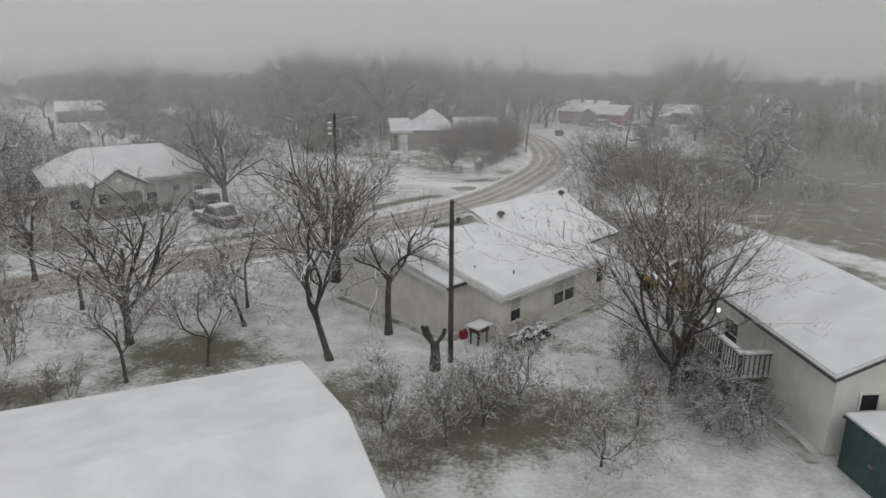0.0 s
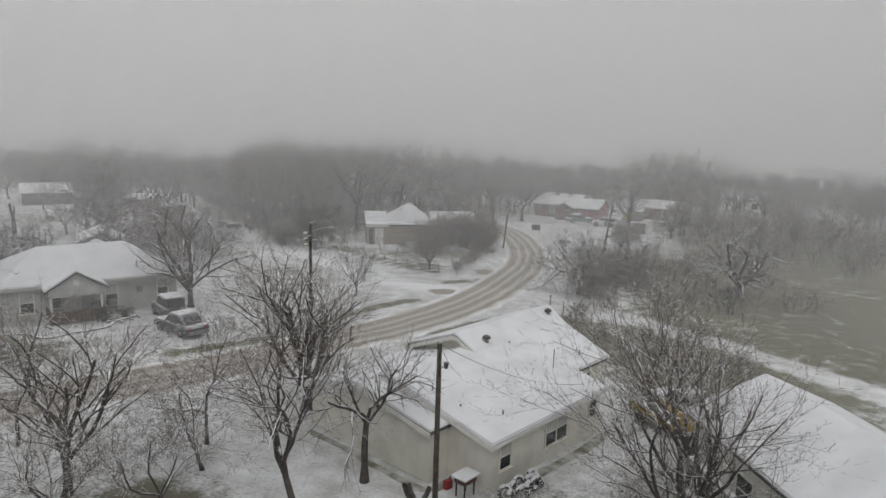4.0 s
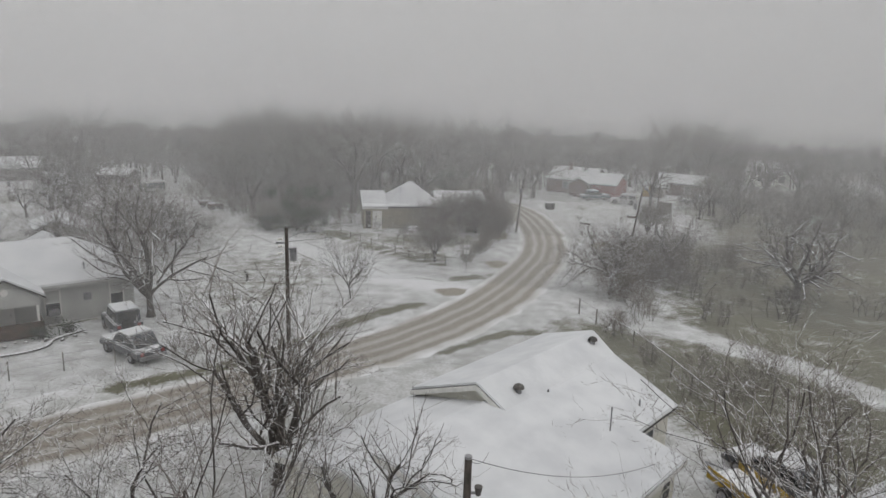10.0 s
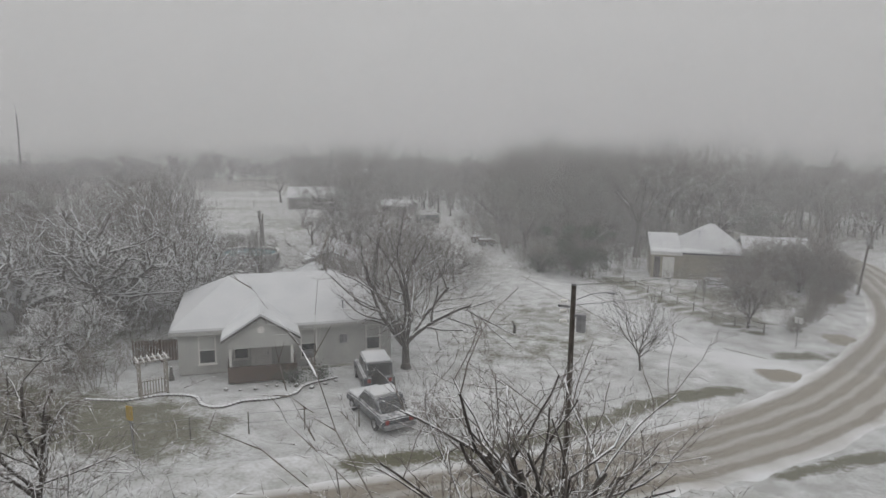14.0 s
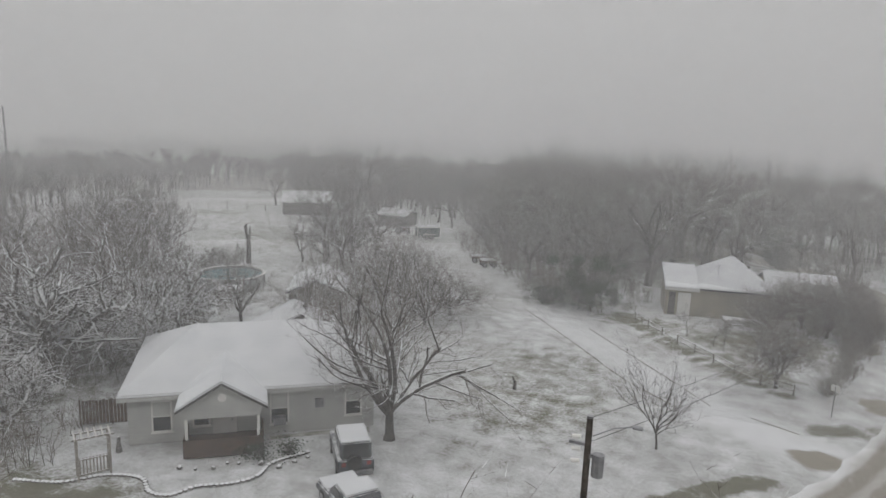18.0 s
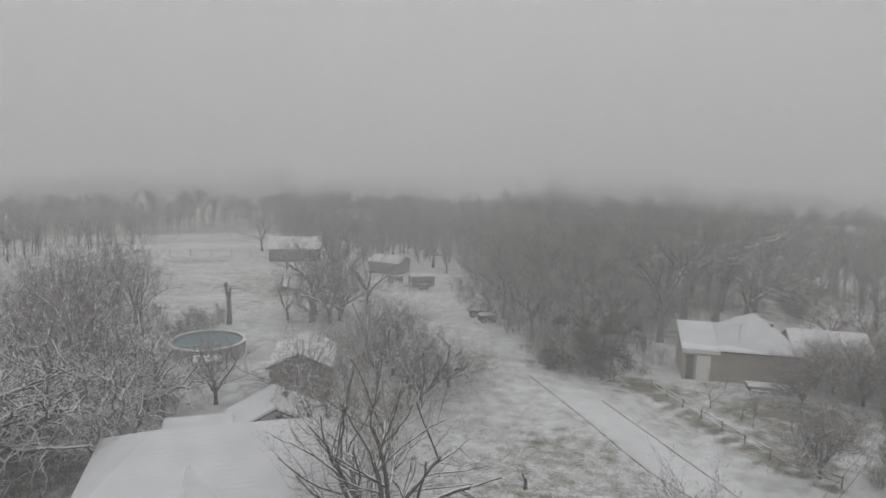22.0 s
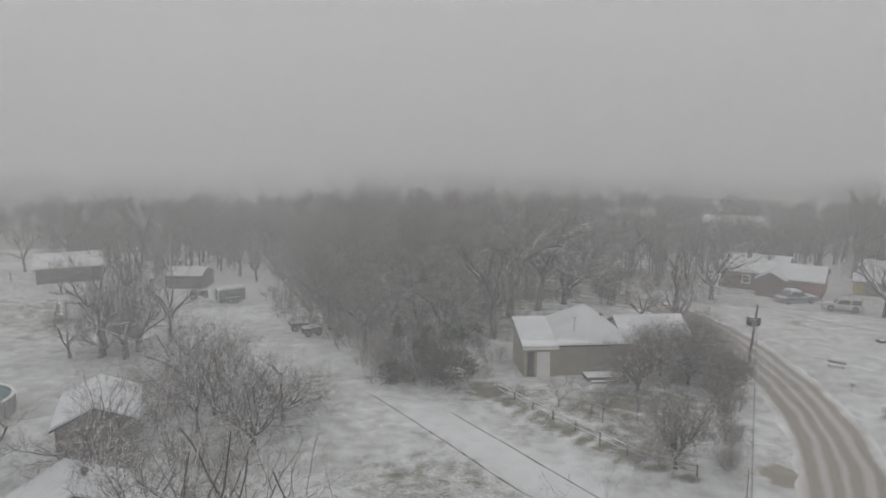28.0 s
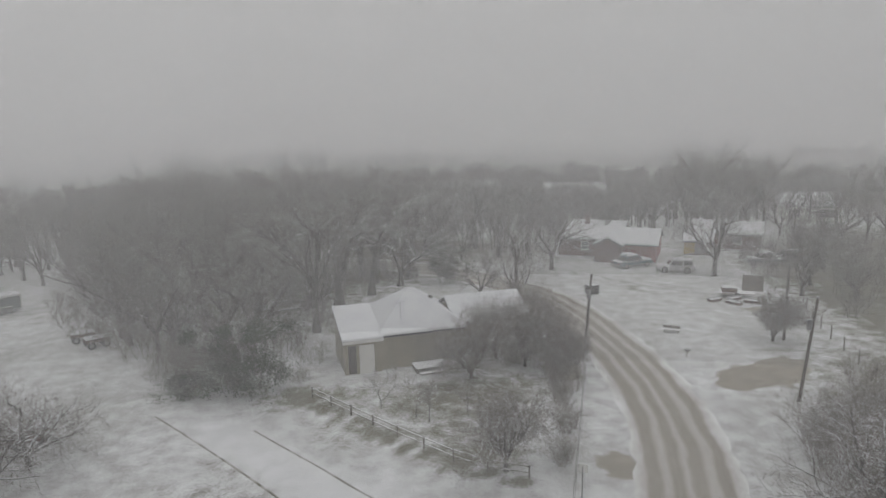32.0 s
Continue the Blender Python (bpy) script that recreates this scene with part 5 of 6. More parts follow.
vine_heap("dark heap of tangled vines and cut branches under the deck", 11.7, 21.6, 1.5, 2.9, 2.0, 760, 81)
vine_heap("low tangle of cut branches beside the white house", 10.2, 25.0, 1.2, 1.4, 1.2, 160, 82)
segs = []
forms = [brush_segs(240 + k, 10, 1.2, 2.4) for k in range(4)]
for x, y in scatter(rng, [(-25, 96.5), (-19, 89.5), (-13, 89), (-9, 98), (-8.5, 112), (4, 116), (5, 128), (-25, 132), (-34, 122), (-30, 106)], 150, 1.6, []) + scatter(rng, [(-45, 42), (-36, 50), (-38, 66), (-46, 68), (-50, 84), (-62, 84), (-64, 60), (-58, 42)], 90, 1.8, list(PALE)) + scatter(rng, [(14, 60), (22, 66), (28, 78), (36, 76), (36, 60), (24, 52)], 9, 3.0, []) + scatter(rng, [(33, 99), (38, 82), (46, 72), (66, 72), (72, 98), (64, 124), (40, 118)], 64, 2.8, []):
    f = rng.uniform(0.9, 1.7) if x > 37 else rng.uniform(0.6, 1.1)
    turn = Matrix.Translation((x, y, 0)) @ Matrix.Rotation(rng.uniform(0, 6.28), 4, "Z") @ Matrix.Scale(f, 4)
    segs += [(turn @ a, turn @ b, r0 * 2.0, r1 * 2.0, n) for a, b, r0, r1, n in forms[rng.randrange(4)]]
tagged(part("undergrowth", tubes(segs, "undergrowth", TWIG_WOOD), None), "tangled leafless undergrowth beneath the woods", "undergrowth", kind="stuff")
tree("fan-shaped leafless shrub standing in the snow", 25.5, 87.9, 230, 3.6, 0.13, None, TWIG_BUSH, limbs=10, fork=0.16, spread=0.72, rise=0.2, gnarl=0.16, kids=(1, 1, 1), steps=(6, 5, 4, 3, 1), spray=(3, 0.36, 0.008), cat="shrub")


def leafy_bush(label, x, y, size, height, seed, count=5200, leaf=0.065):
    """An evergreen: stems and many small leaves in uneven clumps."""
    rng = random.Random(seed)
    t = thing("bush", label, "bush", x, y, 0)
    part("stem", tubes(brush_segs(seed, 16, size * 0.5, height), "stem", BARK), None, t)
    cl = [(rng.gauss(0, size * 0.5), rng.gauss(0, size * 0.45), height * rng.uniform(0.15, 0.9), rng.uniform(0.3, 0.65) * max(1.0, size * 0.5)) for _ in range(34)]
    vs, fs = [], []
    for _ in range(count):
        cx, cy, cz, r = cl[rng.randrange(len(cl))]
        o = Vector((cx, cy, cz)) + Vector((rng.gauss(0, 1), rng.gauss(0, 1), rng.gauss(0, 0.7))) * r * 0.6
        o.z = max(0.05, o.z)
        u = Vector((rng.gauss(0, 1), rng.gauss(0, 1), rng.gauss(0, 0.6))).normalized() * leaf
        w = u.orthogonal().normalized() * leaf * 0.5
        b0 = len(vs)
        vs += [o - u, o + w, o + u, o - w]
        fs.append((b0, b0 + 1, b0 + 2, b0 + 3))
    me = bpy.data.meshes.new("foliage")
    me.from_pydata(vs, [], fs)
    me.materials.append(LEAF)
    part("foliage", me, None, t, "dark green leaves dusted with snow")


leafy_bush("broad dark evergreen bush at the edge of the woods", -13.6, 84.6, 2.7, 5.6, 301, 9000, 0.085)
leafy_bush("dark green shrub among bare stems", -17.2, 85.2, 1.4, 1.8, 302, 2600)
leafy_bush("low evergreen tree with snow beneath it", 3.4, 111.8, 1.9, 4.6, 303, 4200, 0.09)
leafy_bush("small green shrub in the flower border", -21.7, 51.3, 0.35, 0.7, 305, 400, 0.06)
leafy_bush("rounded brown shrub in the flower border", -22.9, 50.3, 0.6, 0.7, 306, 500, 0.06)


# ---- poles and cables ----
def pole(label, x, y, height, r=0.13, lean=(0, 0), arm=False, box_at=None):
    t = thing("utility_pole", label, "utility pole", x, y, 0)
    top = Vector((lean[0], lean[1], height))
    part("shaft", rods(((0, 0, -0.2), top, r, r * 0.72), n=10), POLE_WOOD, t)
    if arm:
        part("crossarm", boxes((-0.9, -0.05, height - 0.5, 0.9, 0.05, height - 0.38)), POLE_WOOD, t)
        for k in (-0.8, -0.3, 0.3, 0.8):
            part("insulator", rods(((k, 0, height - 0.38), (k, 0, height - 0.2), 0.04)), METAL, t)
    if box_at:
        part("transformer", rods(((0.3, 0, box_at), (0.3, 0, box_at + 0.62), 0.16), n=12), METAL, t)
        part("bracket", boxes((0.0, -0.05, box_at + 0.5, 0.32, 0.05, box_at + 0.6)), METAL, t)
    part("top_cap", rods((top, top + Vector((0, 0, 0.06)), r * 0.75)), METAL, t)
    return top + Vector((x, y, 0))


P1 = pole("dark wooden service pole beside the cream house", 1.65, 25.0, 7.05, 0.12)
t = thing("service_bracket", "small dark insulator bracket on the service pole", "bracket", 1.65, 25.0, 6.1)
part("arm", boxes((0.09, -0.03, 0.05, 0.3, 0.03, 0.1)), METAL, t)
part("insulator", rods(((0.26, 0, 0.02), (0.26, 0, 0.24), 0.06, 0.1)), DARK_TRIM, t)
P2 = pole("dark wooden utility pole with grey transformer beside the road", -6.2, 42.6, 8.8, 0.115, arm=False, box_at=7.2)
t = thing("street_lamp", "street lamp arm fixed near the top of the pole", "street lamp", -6.2, 42.6, 8.3)
part("arm", rods(((0.1, 0, 0), (0.6, 0.3, 0.2), 0.018), ((0.6, 0.3, 0.2), (1.1, 0.55, 0.24), 0.018)), METAL, t)
part("lamp_head", boxes((1.05, 0.46, 0.19, 1.32, 0.62, 0.27), bevel=0.03), METAL, t)
t = thing("service_bracket", "grey insulator bracket on the utility pole", "bracket", -6.2, 42.6, 7.4)
part("arm", boxes((-0.5, -0.04, 0.6, 0.0, 0.04, 0.68)), METAL, t)
for k in range(3):
    part("insulator", rods(((-0.42, 0, 0.1 + 0.35 * k), (-0.2, 0, 0.14 + 0.35 * k), 0.06)), TRIM, t)
P3 = pole("dark leaning utility pole with transformer beside the bend", 10.3, 87.6, 6.1, 0.115, lean=(0.55, 0.2), box_at=4.4)
P4 = pole("dark leaning utility pole by the muddy drive", 20.4, 77.4, 6.4, 0.11, lean=(1.0, 0.4), box_at=4.6)
P5 = pole("thin dark utility pole beyond the bushes", 26.5, 88.0, 6.0, 0.12)


def cable(label, p, q, sag, r=0.008):
    p, q = Vector(p), Vector(q)
    pts = [p.lerp(q, k / 14) - Vector((0, 0, sag * 4 * (k / 14) * (1 - k / 14))) for k in range(15)]
    ob = part("cable", tubes([(pts[k], pts[k + 1], r, r, 5) for k in range(14)], "cable", WIRE), None)
    tagged(ob, label, "cable", group="overhead cables")


cable("black service cable from pole to cream house", P1, (8.6, 32.0, 3.0), 0.5)
cable("black service cable from pole to house gable", P1, (2.9, 32.5, 3.1), 0.3)
cable("black overhead cable between poles", P2, P3, 1.0)
cable("black overhead cable strung below the first", P2 - Vector((0, 0, 0.7)), P3 - Vector((0, 0, 0.6)), 1.1)
cable("black overhead cable between poles", P3, P4, 0.5)
cable("black overhead cable to the far poles", P4, P5, 0.4)
t = thing("radio_mast", "thin tall radio mast far off in the mist", "mast", -120.8, 108.6, 0)
part("mast", rods(((0, 0, 0), (0, 0, 15.2), 0.26, 0.14), n=6), WIRE, t)
part("antenna", rods(((0, 0, 14), (0.9, 0, 14), 0.06), ((0, 0, 12.5), (1.2, 0, 12.5), 0.06)), METAL, t)

# ---- driveway and wet strips ----
EDGE = mat("dark_grass_edge", (0.16, 0.155, 0.12), 0.95, (0.45, 0.45, 0.42), 1.2, 0.5)
for nm, pts, w, m, lift, lab in (
    ("verge", [(-18.6, 82.4), (-12.4, 74.7), (-8.2, 69.2), (-4.6, 66.0)], 0.13, EDGE, 0.205, "thin dark edge of grass along the driveway"),
    ("verge", [(-12.3, 79.4), (-8.8, 75.0), (-6.4, 71.8), (-2.8, 67.3)], 0.12, EDGE, 0.205, "thin dark edge of grass along the driveway"),
    ("verge", [(-0.6, 66.6), (1.8, 65.4)], 0.12, EDGE, 0.205, "thin dark edge of grass along the driveway"),
):
    tagged(ribbon(nm, smooth_line(pts, 0.6), w, m, lift, (-0.03, 0.0, 0.005, 0.0, -0.03), w * 0.5), lab, nm, kind="structure")


# ---- vehicles ----
def soft_prism(poly, a, b, bevel=0.06):
    bm = prism(poly, "y", a, b)
    bmesh.ops.bevel(bm, geom=list(bm.edges), offset=bevel, segments=2, affect="EDGES", clamp_overlap=True)
    return bm


def wheel(parent, x, y, r, w=0.2):
    """A tyre with its rim, axle along y."""
    t = part("wheel", rods(((x, y - w / 2, r), (x, y + w / 2, r), r), n=18), BLACK, parent)
    part("rim", rods(((x, y - w / 2 - 0.012, r), (x, y + w / 2 + 0.012, r), r * 0.58), n=14), METAL, t)


def lid(poly_xz, y0, y1, thick):
    """Snow lying along a profile of (x, z) points between y0 and y1."""
    return slab([[(a[0], y0, a[1]), (b[0], y0, b[1]), (b[0], y1, b[1]), (a[0], y1, a[1])] for a, b in zip(poly_xz, poly_xz[1:])], thick)


def car(name, label, x, y, rz, paint, length=4.6, width=1.75, height=1.5, kind="car", snow=0.06, z=0.0, bonnet=True):
    """A vehicle whose front is at +x: lower body, cabin, panes, wheels, bumpers, lamps, and the snow lying on it."""
    t = thing(name, label, name.split("_")[-1] if name != "bus" else "bus", x, y, z, rz)
    L, W, H = length / 2, width / 2, height
    sill, belt = 0.32, H * 0.58
    if kind == "bus":
        belt = H * 0.5
        body = [(-L, 0.42), (-L, H - 0.08), (-L + 0.1, H), (L * 0.55, H), (L * 0.66, belt + 0.1), (L * 0.95, belt - 0.12), (L, belt - 0.3), (L, 0.42)]
        cab = None
    elif kind == "suv":
        body = [(-L, sill), (-L, belt), (L * 0.45, belt), (L * 0.95, belt - 0.1), (L, belt - 0.25), (L, sill)]
        cab = [(-L * 0.98, belt), (-L * 0.88, H), (L * 0.18, H), (L * 0.45, belt)]
    else:
        body = [(-L, sill), (-L, belt - 0.05), (-L * 0.7, belt), (L * 0.4, belt), (L * 0.92, belt - 0.12), (L, belt - 0.28), (L, sill)]
        cab = [(-L * 0.75, belt), (-L * 0.45, H), (L * 0.1, H), (L * 0.42, belt)]
    part("body", soft_prism(body, -W, W), paint, t)
    if cab:
        c = part("cabin", soft_prism(cab, -W * 0.86, W * 0.86, 0.05), paint, t)
        (x0, z0), (x1, z1), (x2, z2), (x3, z3) = cab
        ins = 0.12
        for s in (-1, 1):
            yy = s * W * 0.86
            ya, yb = (yy - 0.012, yy + 0.012)
            mid = (x1 + x2) / 2
            part("side_window", prism([(x0 + ins * 1.6, z0 + 0.06), (mid - 0.05, z0 + 0.06), (mid - 0.05, z1 - 0.09), (x1 + 0.05, z1 - 0.09)], "y", ya, yb), GLASS, c)
            part("side_window", prism([(mid + 0.05, z0 + 0.06), (x3 - ins * 1.6, z0 + 0.06), (x2 - 0.05, z1 - 0.09), (mid + 0.05, z1 - 0.09)], "y", ya, yb), GLASS, c)
        part("windscreen", slab([[(x3 + 0.0, -W * 0.74, z3 + 0.06), (x3 + 0.0, W * 0.74, z3 + 0.06), (x2 + 0.02, W * 0.7, z2 - 0.07), (x2 + 0.02, -W * 0.7, z2 - 0.07)]], 0.015), GLASS, c)
        part("rear_window", slab([[(x0 - 0.0, -W * 0.72, z0 + 0.08), (x0 - 0.0, W * 0.72, z0 + 0.08), (x1 - 0.03, W * 0.68, z1 - 0.08), (x1 - 0.03, -W * 0.68, z1 - 0.08)]], 0.015), GLASS, c)
        part("snow_cover", lid([(x1 + 0.04, H), (x2 - 0.04, H)], -W * 0.8, W * 0.8, snow), SNOW, t, "thin snow on the roof")
        if bonnet:
            part("snow_cover", lid([(x3 + 0.1, body[-3][1] + 0.04 if kind == "car" else belt), (L * 0.93, belt - 0.1)], -W * 0.9, W * 0.9, snow), SNOW, t, "thin snow on the bonnet")
    else:
        for s in (-1, 1):
            for k in range(5):
                xa = -L + 0.35 + k * (L * 1.38 / 5)
                part("side_window", boxes((xa, s * W - 0.012, H * 0.58, xa + L * 0.23, s * W + 0.012, H * 0.84)), GLASS, t)
        part("windscreen", slab([[(L * 0.655, -W * 0.85, belt + 0.2), (L * 0.655, W * 0.85, belt + 0.2), (L * 0.575, W * 0.8, H - 0.25), (L * 0.575, -W * 0.8, H - 0.25)]], 0.02), GLASS, t)
        part("snow_cover", lid([(-L + 0.1, H), (L * 0.53, H)], -W * 0.92, W * 0.92, snow), SNOW, t, "thin snow on the roof")
    r = 0.42 if kind == "bus" else 0.36 if kind == "suv" else 0.31
    for wx in (-L * 0.6, L * 0.62):
        for s in (-1, 1):
            wheel(t, wx, s * (W - 0.08), r)
    part("bumper", boxes((L - 0.02, -W * 0.92, sill - 0.02, L + 0.1, W * 0.92, sill + 0.2), bevel=0.03), METAL, t)
    part("bumper", boxes((-L - 0.1, -W * 0.92, sill - 0.02, -L + 0.02, W * 0.92, sill + 0.2), bevel=0.03), METAL, t)
    for s in (-1, 1):
        yy = s * W * 0.7
        part("headlight", boxes((L - 0.05, yy - 0.16, belt - 0.42, L + 0.012, yy + 0.16, belt - 0.28), bevel=0.02), TRIM, t)
        part("tail_light", boxes((-L - 0.012, yy - 0.1, belt - 0.3, -L + 0.05, yy + 0.1, belt - 0.1), bevel=0.02), RED, t)
    return t


car("car", "dark hatchback in the driveway with snow on its roof", -16.4, 48.2, 142, CAR_DARK, 4.3, 1.75, 1.45, snow=0.09)
jeep = car("jeep", "dark boxy jeep with snow-covered top beside the house", -18.7, 52.0, 128, CAR_DARK, 3.5, 1.65, 1.75, "suv", bonnet=False)
part("spare_wheel", rods(((-1.98, 0.1, 0.95), (-1.76, 0.1, 0.95), 0.34), n=18), BLACK, jeep)
car("bus", "white minibus with dark windows driving on the slushy road", -31.2, 27.1, 216, CAR_WHITE, 6.4, 2.1, 2.5, "bus", z=-0.1)
car("car", "teal sedan parked by the red house under snow", 25.6, 115.0, 14, CAR_TEAL, 4.6, 1.8, 1.45, snow=0.1)
car("car", "white station wagon parked on the snowy yard", 29.1, 111.4, 160, CAR_WHITE, 3.9, 1.65, 1.45, "suv")
car("car", "silver sedan parked beside the dark trailer", 40.3, 112.6, 160, CAR_GREY, 3.8, 1.75, 1.45)
car("car", "snow-covered dark car behind the cream house", 15.0, 35.6, 115, CAR_DARK, 4.4, 1.75, 1.45)
car("van", "dark van parked at the end of the yard", 43.4, 112.6, 160, CAR_DARK, 4.2, 1.7, 1.6, "suv")


def trailer(label, x, y, rz, L, W, H, paint, z0=0.45):
    t = thing("trailer", label, "trailer", x, y, 0, rz)
    part("body", boxes((0, 0, z0, L, W, z0 + H), bevel=0.06), paint, t)
    part("roof_rim", boxes((-0.03, -0.03, z0 + H - 0.1, L + 0.03, W + 0.03, z0 + H + 0.01)), TRIM, t)
    part("snow_cover", boxes((0.02, 0.02, z0 + H + 0.012, L - 0.02, W - 0.02, z0 + H + 0.1), bevel=0.03), SNOW, t)
    for k in (L * 0.42, L * 0.62):
        for yy in (0.0, W):
            wheel(t, k, yy, 0.33, 0.18)
    for cx in (0.0, L):
        for cy in (0.0, W):
            part("corner_trim", boxes((cx - 0.05, cy - 0.05, z0, cx + 0.05, cy + 0.05, z0 + H - 0.11)), TRIM, t)
    for yy in (-0.12, W + 0.02):
        part("mudguard", boxes((L * 0.28, yy, 0.68, L * 0.76, yy + 0.1, 0.76), bevel=0.02), TRIM, t)
    part("hitch", rods(((0, W * 0.3, z0), (-1.1, W / 2, z0 - 0.05), 0.04), ((0, W * 0.7, z0), (-1.1, W / 2, z0 - 0.05), 0.04)), METAL, t)
    part("door", boxes((L - 0.0, 0.1, z0 + 0.1, L + 0.03, W - 0.1, z0 + H - 0.15)), METAL, t)
    return t


trailer("grey-blue enclosed cargo trailer with snow on top", -40.6, 107.9, 37, 3.1, 1.6, 1.35, GREEN_BOX, 0.38)
t = thing("trailer", "yellow flatbed utility trailer behind the cream house", "trailer", 12.0, 35.5, 0, -72)
part("deck", boxes((0, 0, 0.5, 3.4, 1.5, 0.6)), GREY_WOOD, t)
part("side_rail", boxes((0, -0.06, 0.45, 3.4, 0.0, 0.95), bevel=0.02), YELLOW, t)
part("side_rail", boxes((0, 1.5, 0.45, 3.4, 1.56, 0.95), bevel=0.02), YELLOW, t)
part("headboard", boxes((3.4, 0, 0.45, 3.46, 1.5, 1.2), bevel=0.02), YELLOW, t)
wheel(t, 1.2, -0.18, 0.34)
wheel(t, 1.2, 1.68, 0.34)
part("hitch", rods(((0, 0.4, 0.5), (-1.0, 0.75, 0.45), 0.04), ((0, 1.1, 0.5), (-1.0, 0.75, 0.45), 0.04)), METAL, t)

# tractor
t = thing("tractor", "old dark tractor parked in the field", "tractor", -44.4, 110.8, 0, 20)
t.scale = (0.75, 0.75, 0.75)
part("engine_hood", boxes((0.2, -0.32, 0.75, 1.6, 0.32, 1.3), bevel=0.08), RUST, t)
part("chassis", boxes((-0.9, -0.3, 0.5, 1.6, 0.3, 0.75)), BLACK, t)
part("seat", boxes((-0.7, -0.25, 1.05, -0.25, 0.25, 1.15), bevel=0.03), BLACK, t)
part("steering_column", rods(((0.2, 0, 1.2), (-0.1, 0, 1.55), 0.03)), METAL, t)
part("exhaust", rods(((1.0, 0.1, 1.3), (1.0, 0.1, 2.0), 0.04)), METAL, t)
for s in (-0.65, 0.65):
    wheel(t, -0.5, s, 0.65, 0.32)
    wheel(t, 1.3, s * 0.8, 0.35, 0.18)

# ---- pool and yard behind the grey house ----
t = thing("swimming_pool", "round above-ground pool with blue-green water and pale rim", "pool", -45.4, 75.9, 0)
bm = bmesh.new()
N = 40
rings = [[bm.verts.new((r * math.cos(k * math.tau / N), r * math.sin(k * math.tau / N), z)) for k in range(N)] for r, z in ((3.1, 0.0), (3.1, 1.25), (3.0, 1.25), (3.0, 0.3))]
for a, c in zip(rings, rings[1:]):
    for k in range(N):
        bm.faces.new((a[k], a[(k + 1) % N], c[(k + 1) % N], c[k]))
part("wall", bm, POOL_WALL, t)
bm = bmesh.new()
bmesh.ops.create_circle(bm, cap_ends=True, segments=N, radius=3.0, matrix=Matrix.Translation((0, 0, 1.02)))
part("water", bm, BLUE_TARP, t, "still blue-green water")
bm = bmesh.new()
rings = [[bm.verts.new((r * math.cos(k * math.tau / N), r * math.sin(k * math.tau / N), z)) for k in range(N)] for r, z in ((3.2, 1.25), (3.2, 1.31), (2.95, 1.31), (2.95, 1.25))]
for a, c in zip(rings, rings[1:] + rings[:1]):
    for k in range(N):
        bm.faces.new((a[k], a[(k + 1) % N], c[(k + 1) % N], c[k]))
part("rim", bm, TRIM, t)
for k in range(16):
    a = k * math.tau / 16
    part("upright", boxes((3.1, -0.06, 0, 3.18, 0.06, 1.25)), POOL_WALL, t).matrix_basis = pose(0, 0, 0, 0, 0, math.degrees(a))
t = thing("pool_deck", "small wooden deck with rails beside the pool", "deck", -43.2, 71.4, 0, 35)
part("platform", boxes((0, 0, 0.8, 2.2, 1.8, 0.9)), GREY_WOOD, t)
for px, py in ((0.05, 0.05), (2.1, 0.05), (0.05, 1.7), (2.1, 1.7)):
    part("post", boxes((px, py, 0, px + 0.09, py + 0.09, 1.75)), GREY_WOOD, t)
for y0 in (0.05, 1.72):
    part("rail", boxes((0.05, y0, 1.66, 2.19, y0 + 0.07, 1.75)), GREY_WOOD, t)
d = Vector((-44.2, 72.2)) - Vector((-39.0, 65.9))
t = thing("boardwalk", "narrow boardwalk under snow leading to the pool", "walkway", -39.0, 65.9, 0, math.degrees(math.atan2(d.y, d.x)))
for k in range(26):
    part("board", boxes((k * 0.3, -0.45, 0.1, k * 0.3 + 0.27, 0.45, 0.17)), SNOW, t)
for s in (-0.4, 0.34):
    part("bearer", boxes((0, s, 0.0, 7.8, s + 0.06, 0.1)), GREY_WOOD, t)


def fork_stump(label, x, y, h, r, seed, prongs=2, rz=0):
    rng = random.Random(seed)
    t = thing("stump", label, "stump", x, y, 0, rz)
    segs = [(Vector((0, 0, -0.1)), Vector((0.03, 0, h * 0.35)), r * 1.3, r, 9), (Vector((0.03, 0, h * 0.35)), Vector((0, 0.04, h * 0.62)), r, r * 0.95, 9)]
    part("trunk", tubes(segs, "trunk", BARK), None, t)
    for k in range(prongs):
        a = rng.uniform(-0.4, 0.4) + (0.5 if k % 2 else -0.5)
        p = Vector((0, 0.04, h * 0.58))
        q = p + Vector((math.sin(a), 0.1, math.cos(a))) * h * 0.25
        e = q + Vector((math.sin(a) * 0.5, -0.05, 1)).normalized() * h * rng.uniform(0.12, 0.25)
        part("prong", tubes([(p, q, r * 0.6, r * 0.5, 7), (q, e, r * 0.5, r * 0.42, 7)], "prong", BARK), None, t)


fork_stump("cut forked tree stump beside the pole", 1.0, 24.2, 2.0, 0.2, 1, 3)
fork_stump("tall dead forked snag behind the pool", -50.1, 84.6, 4.0, 0.24, 2, 3, 39)
fork_stump("short cut post standing in the lawn", -14.2, 64.4, 0.8, 0.1, 3, 1)


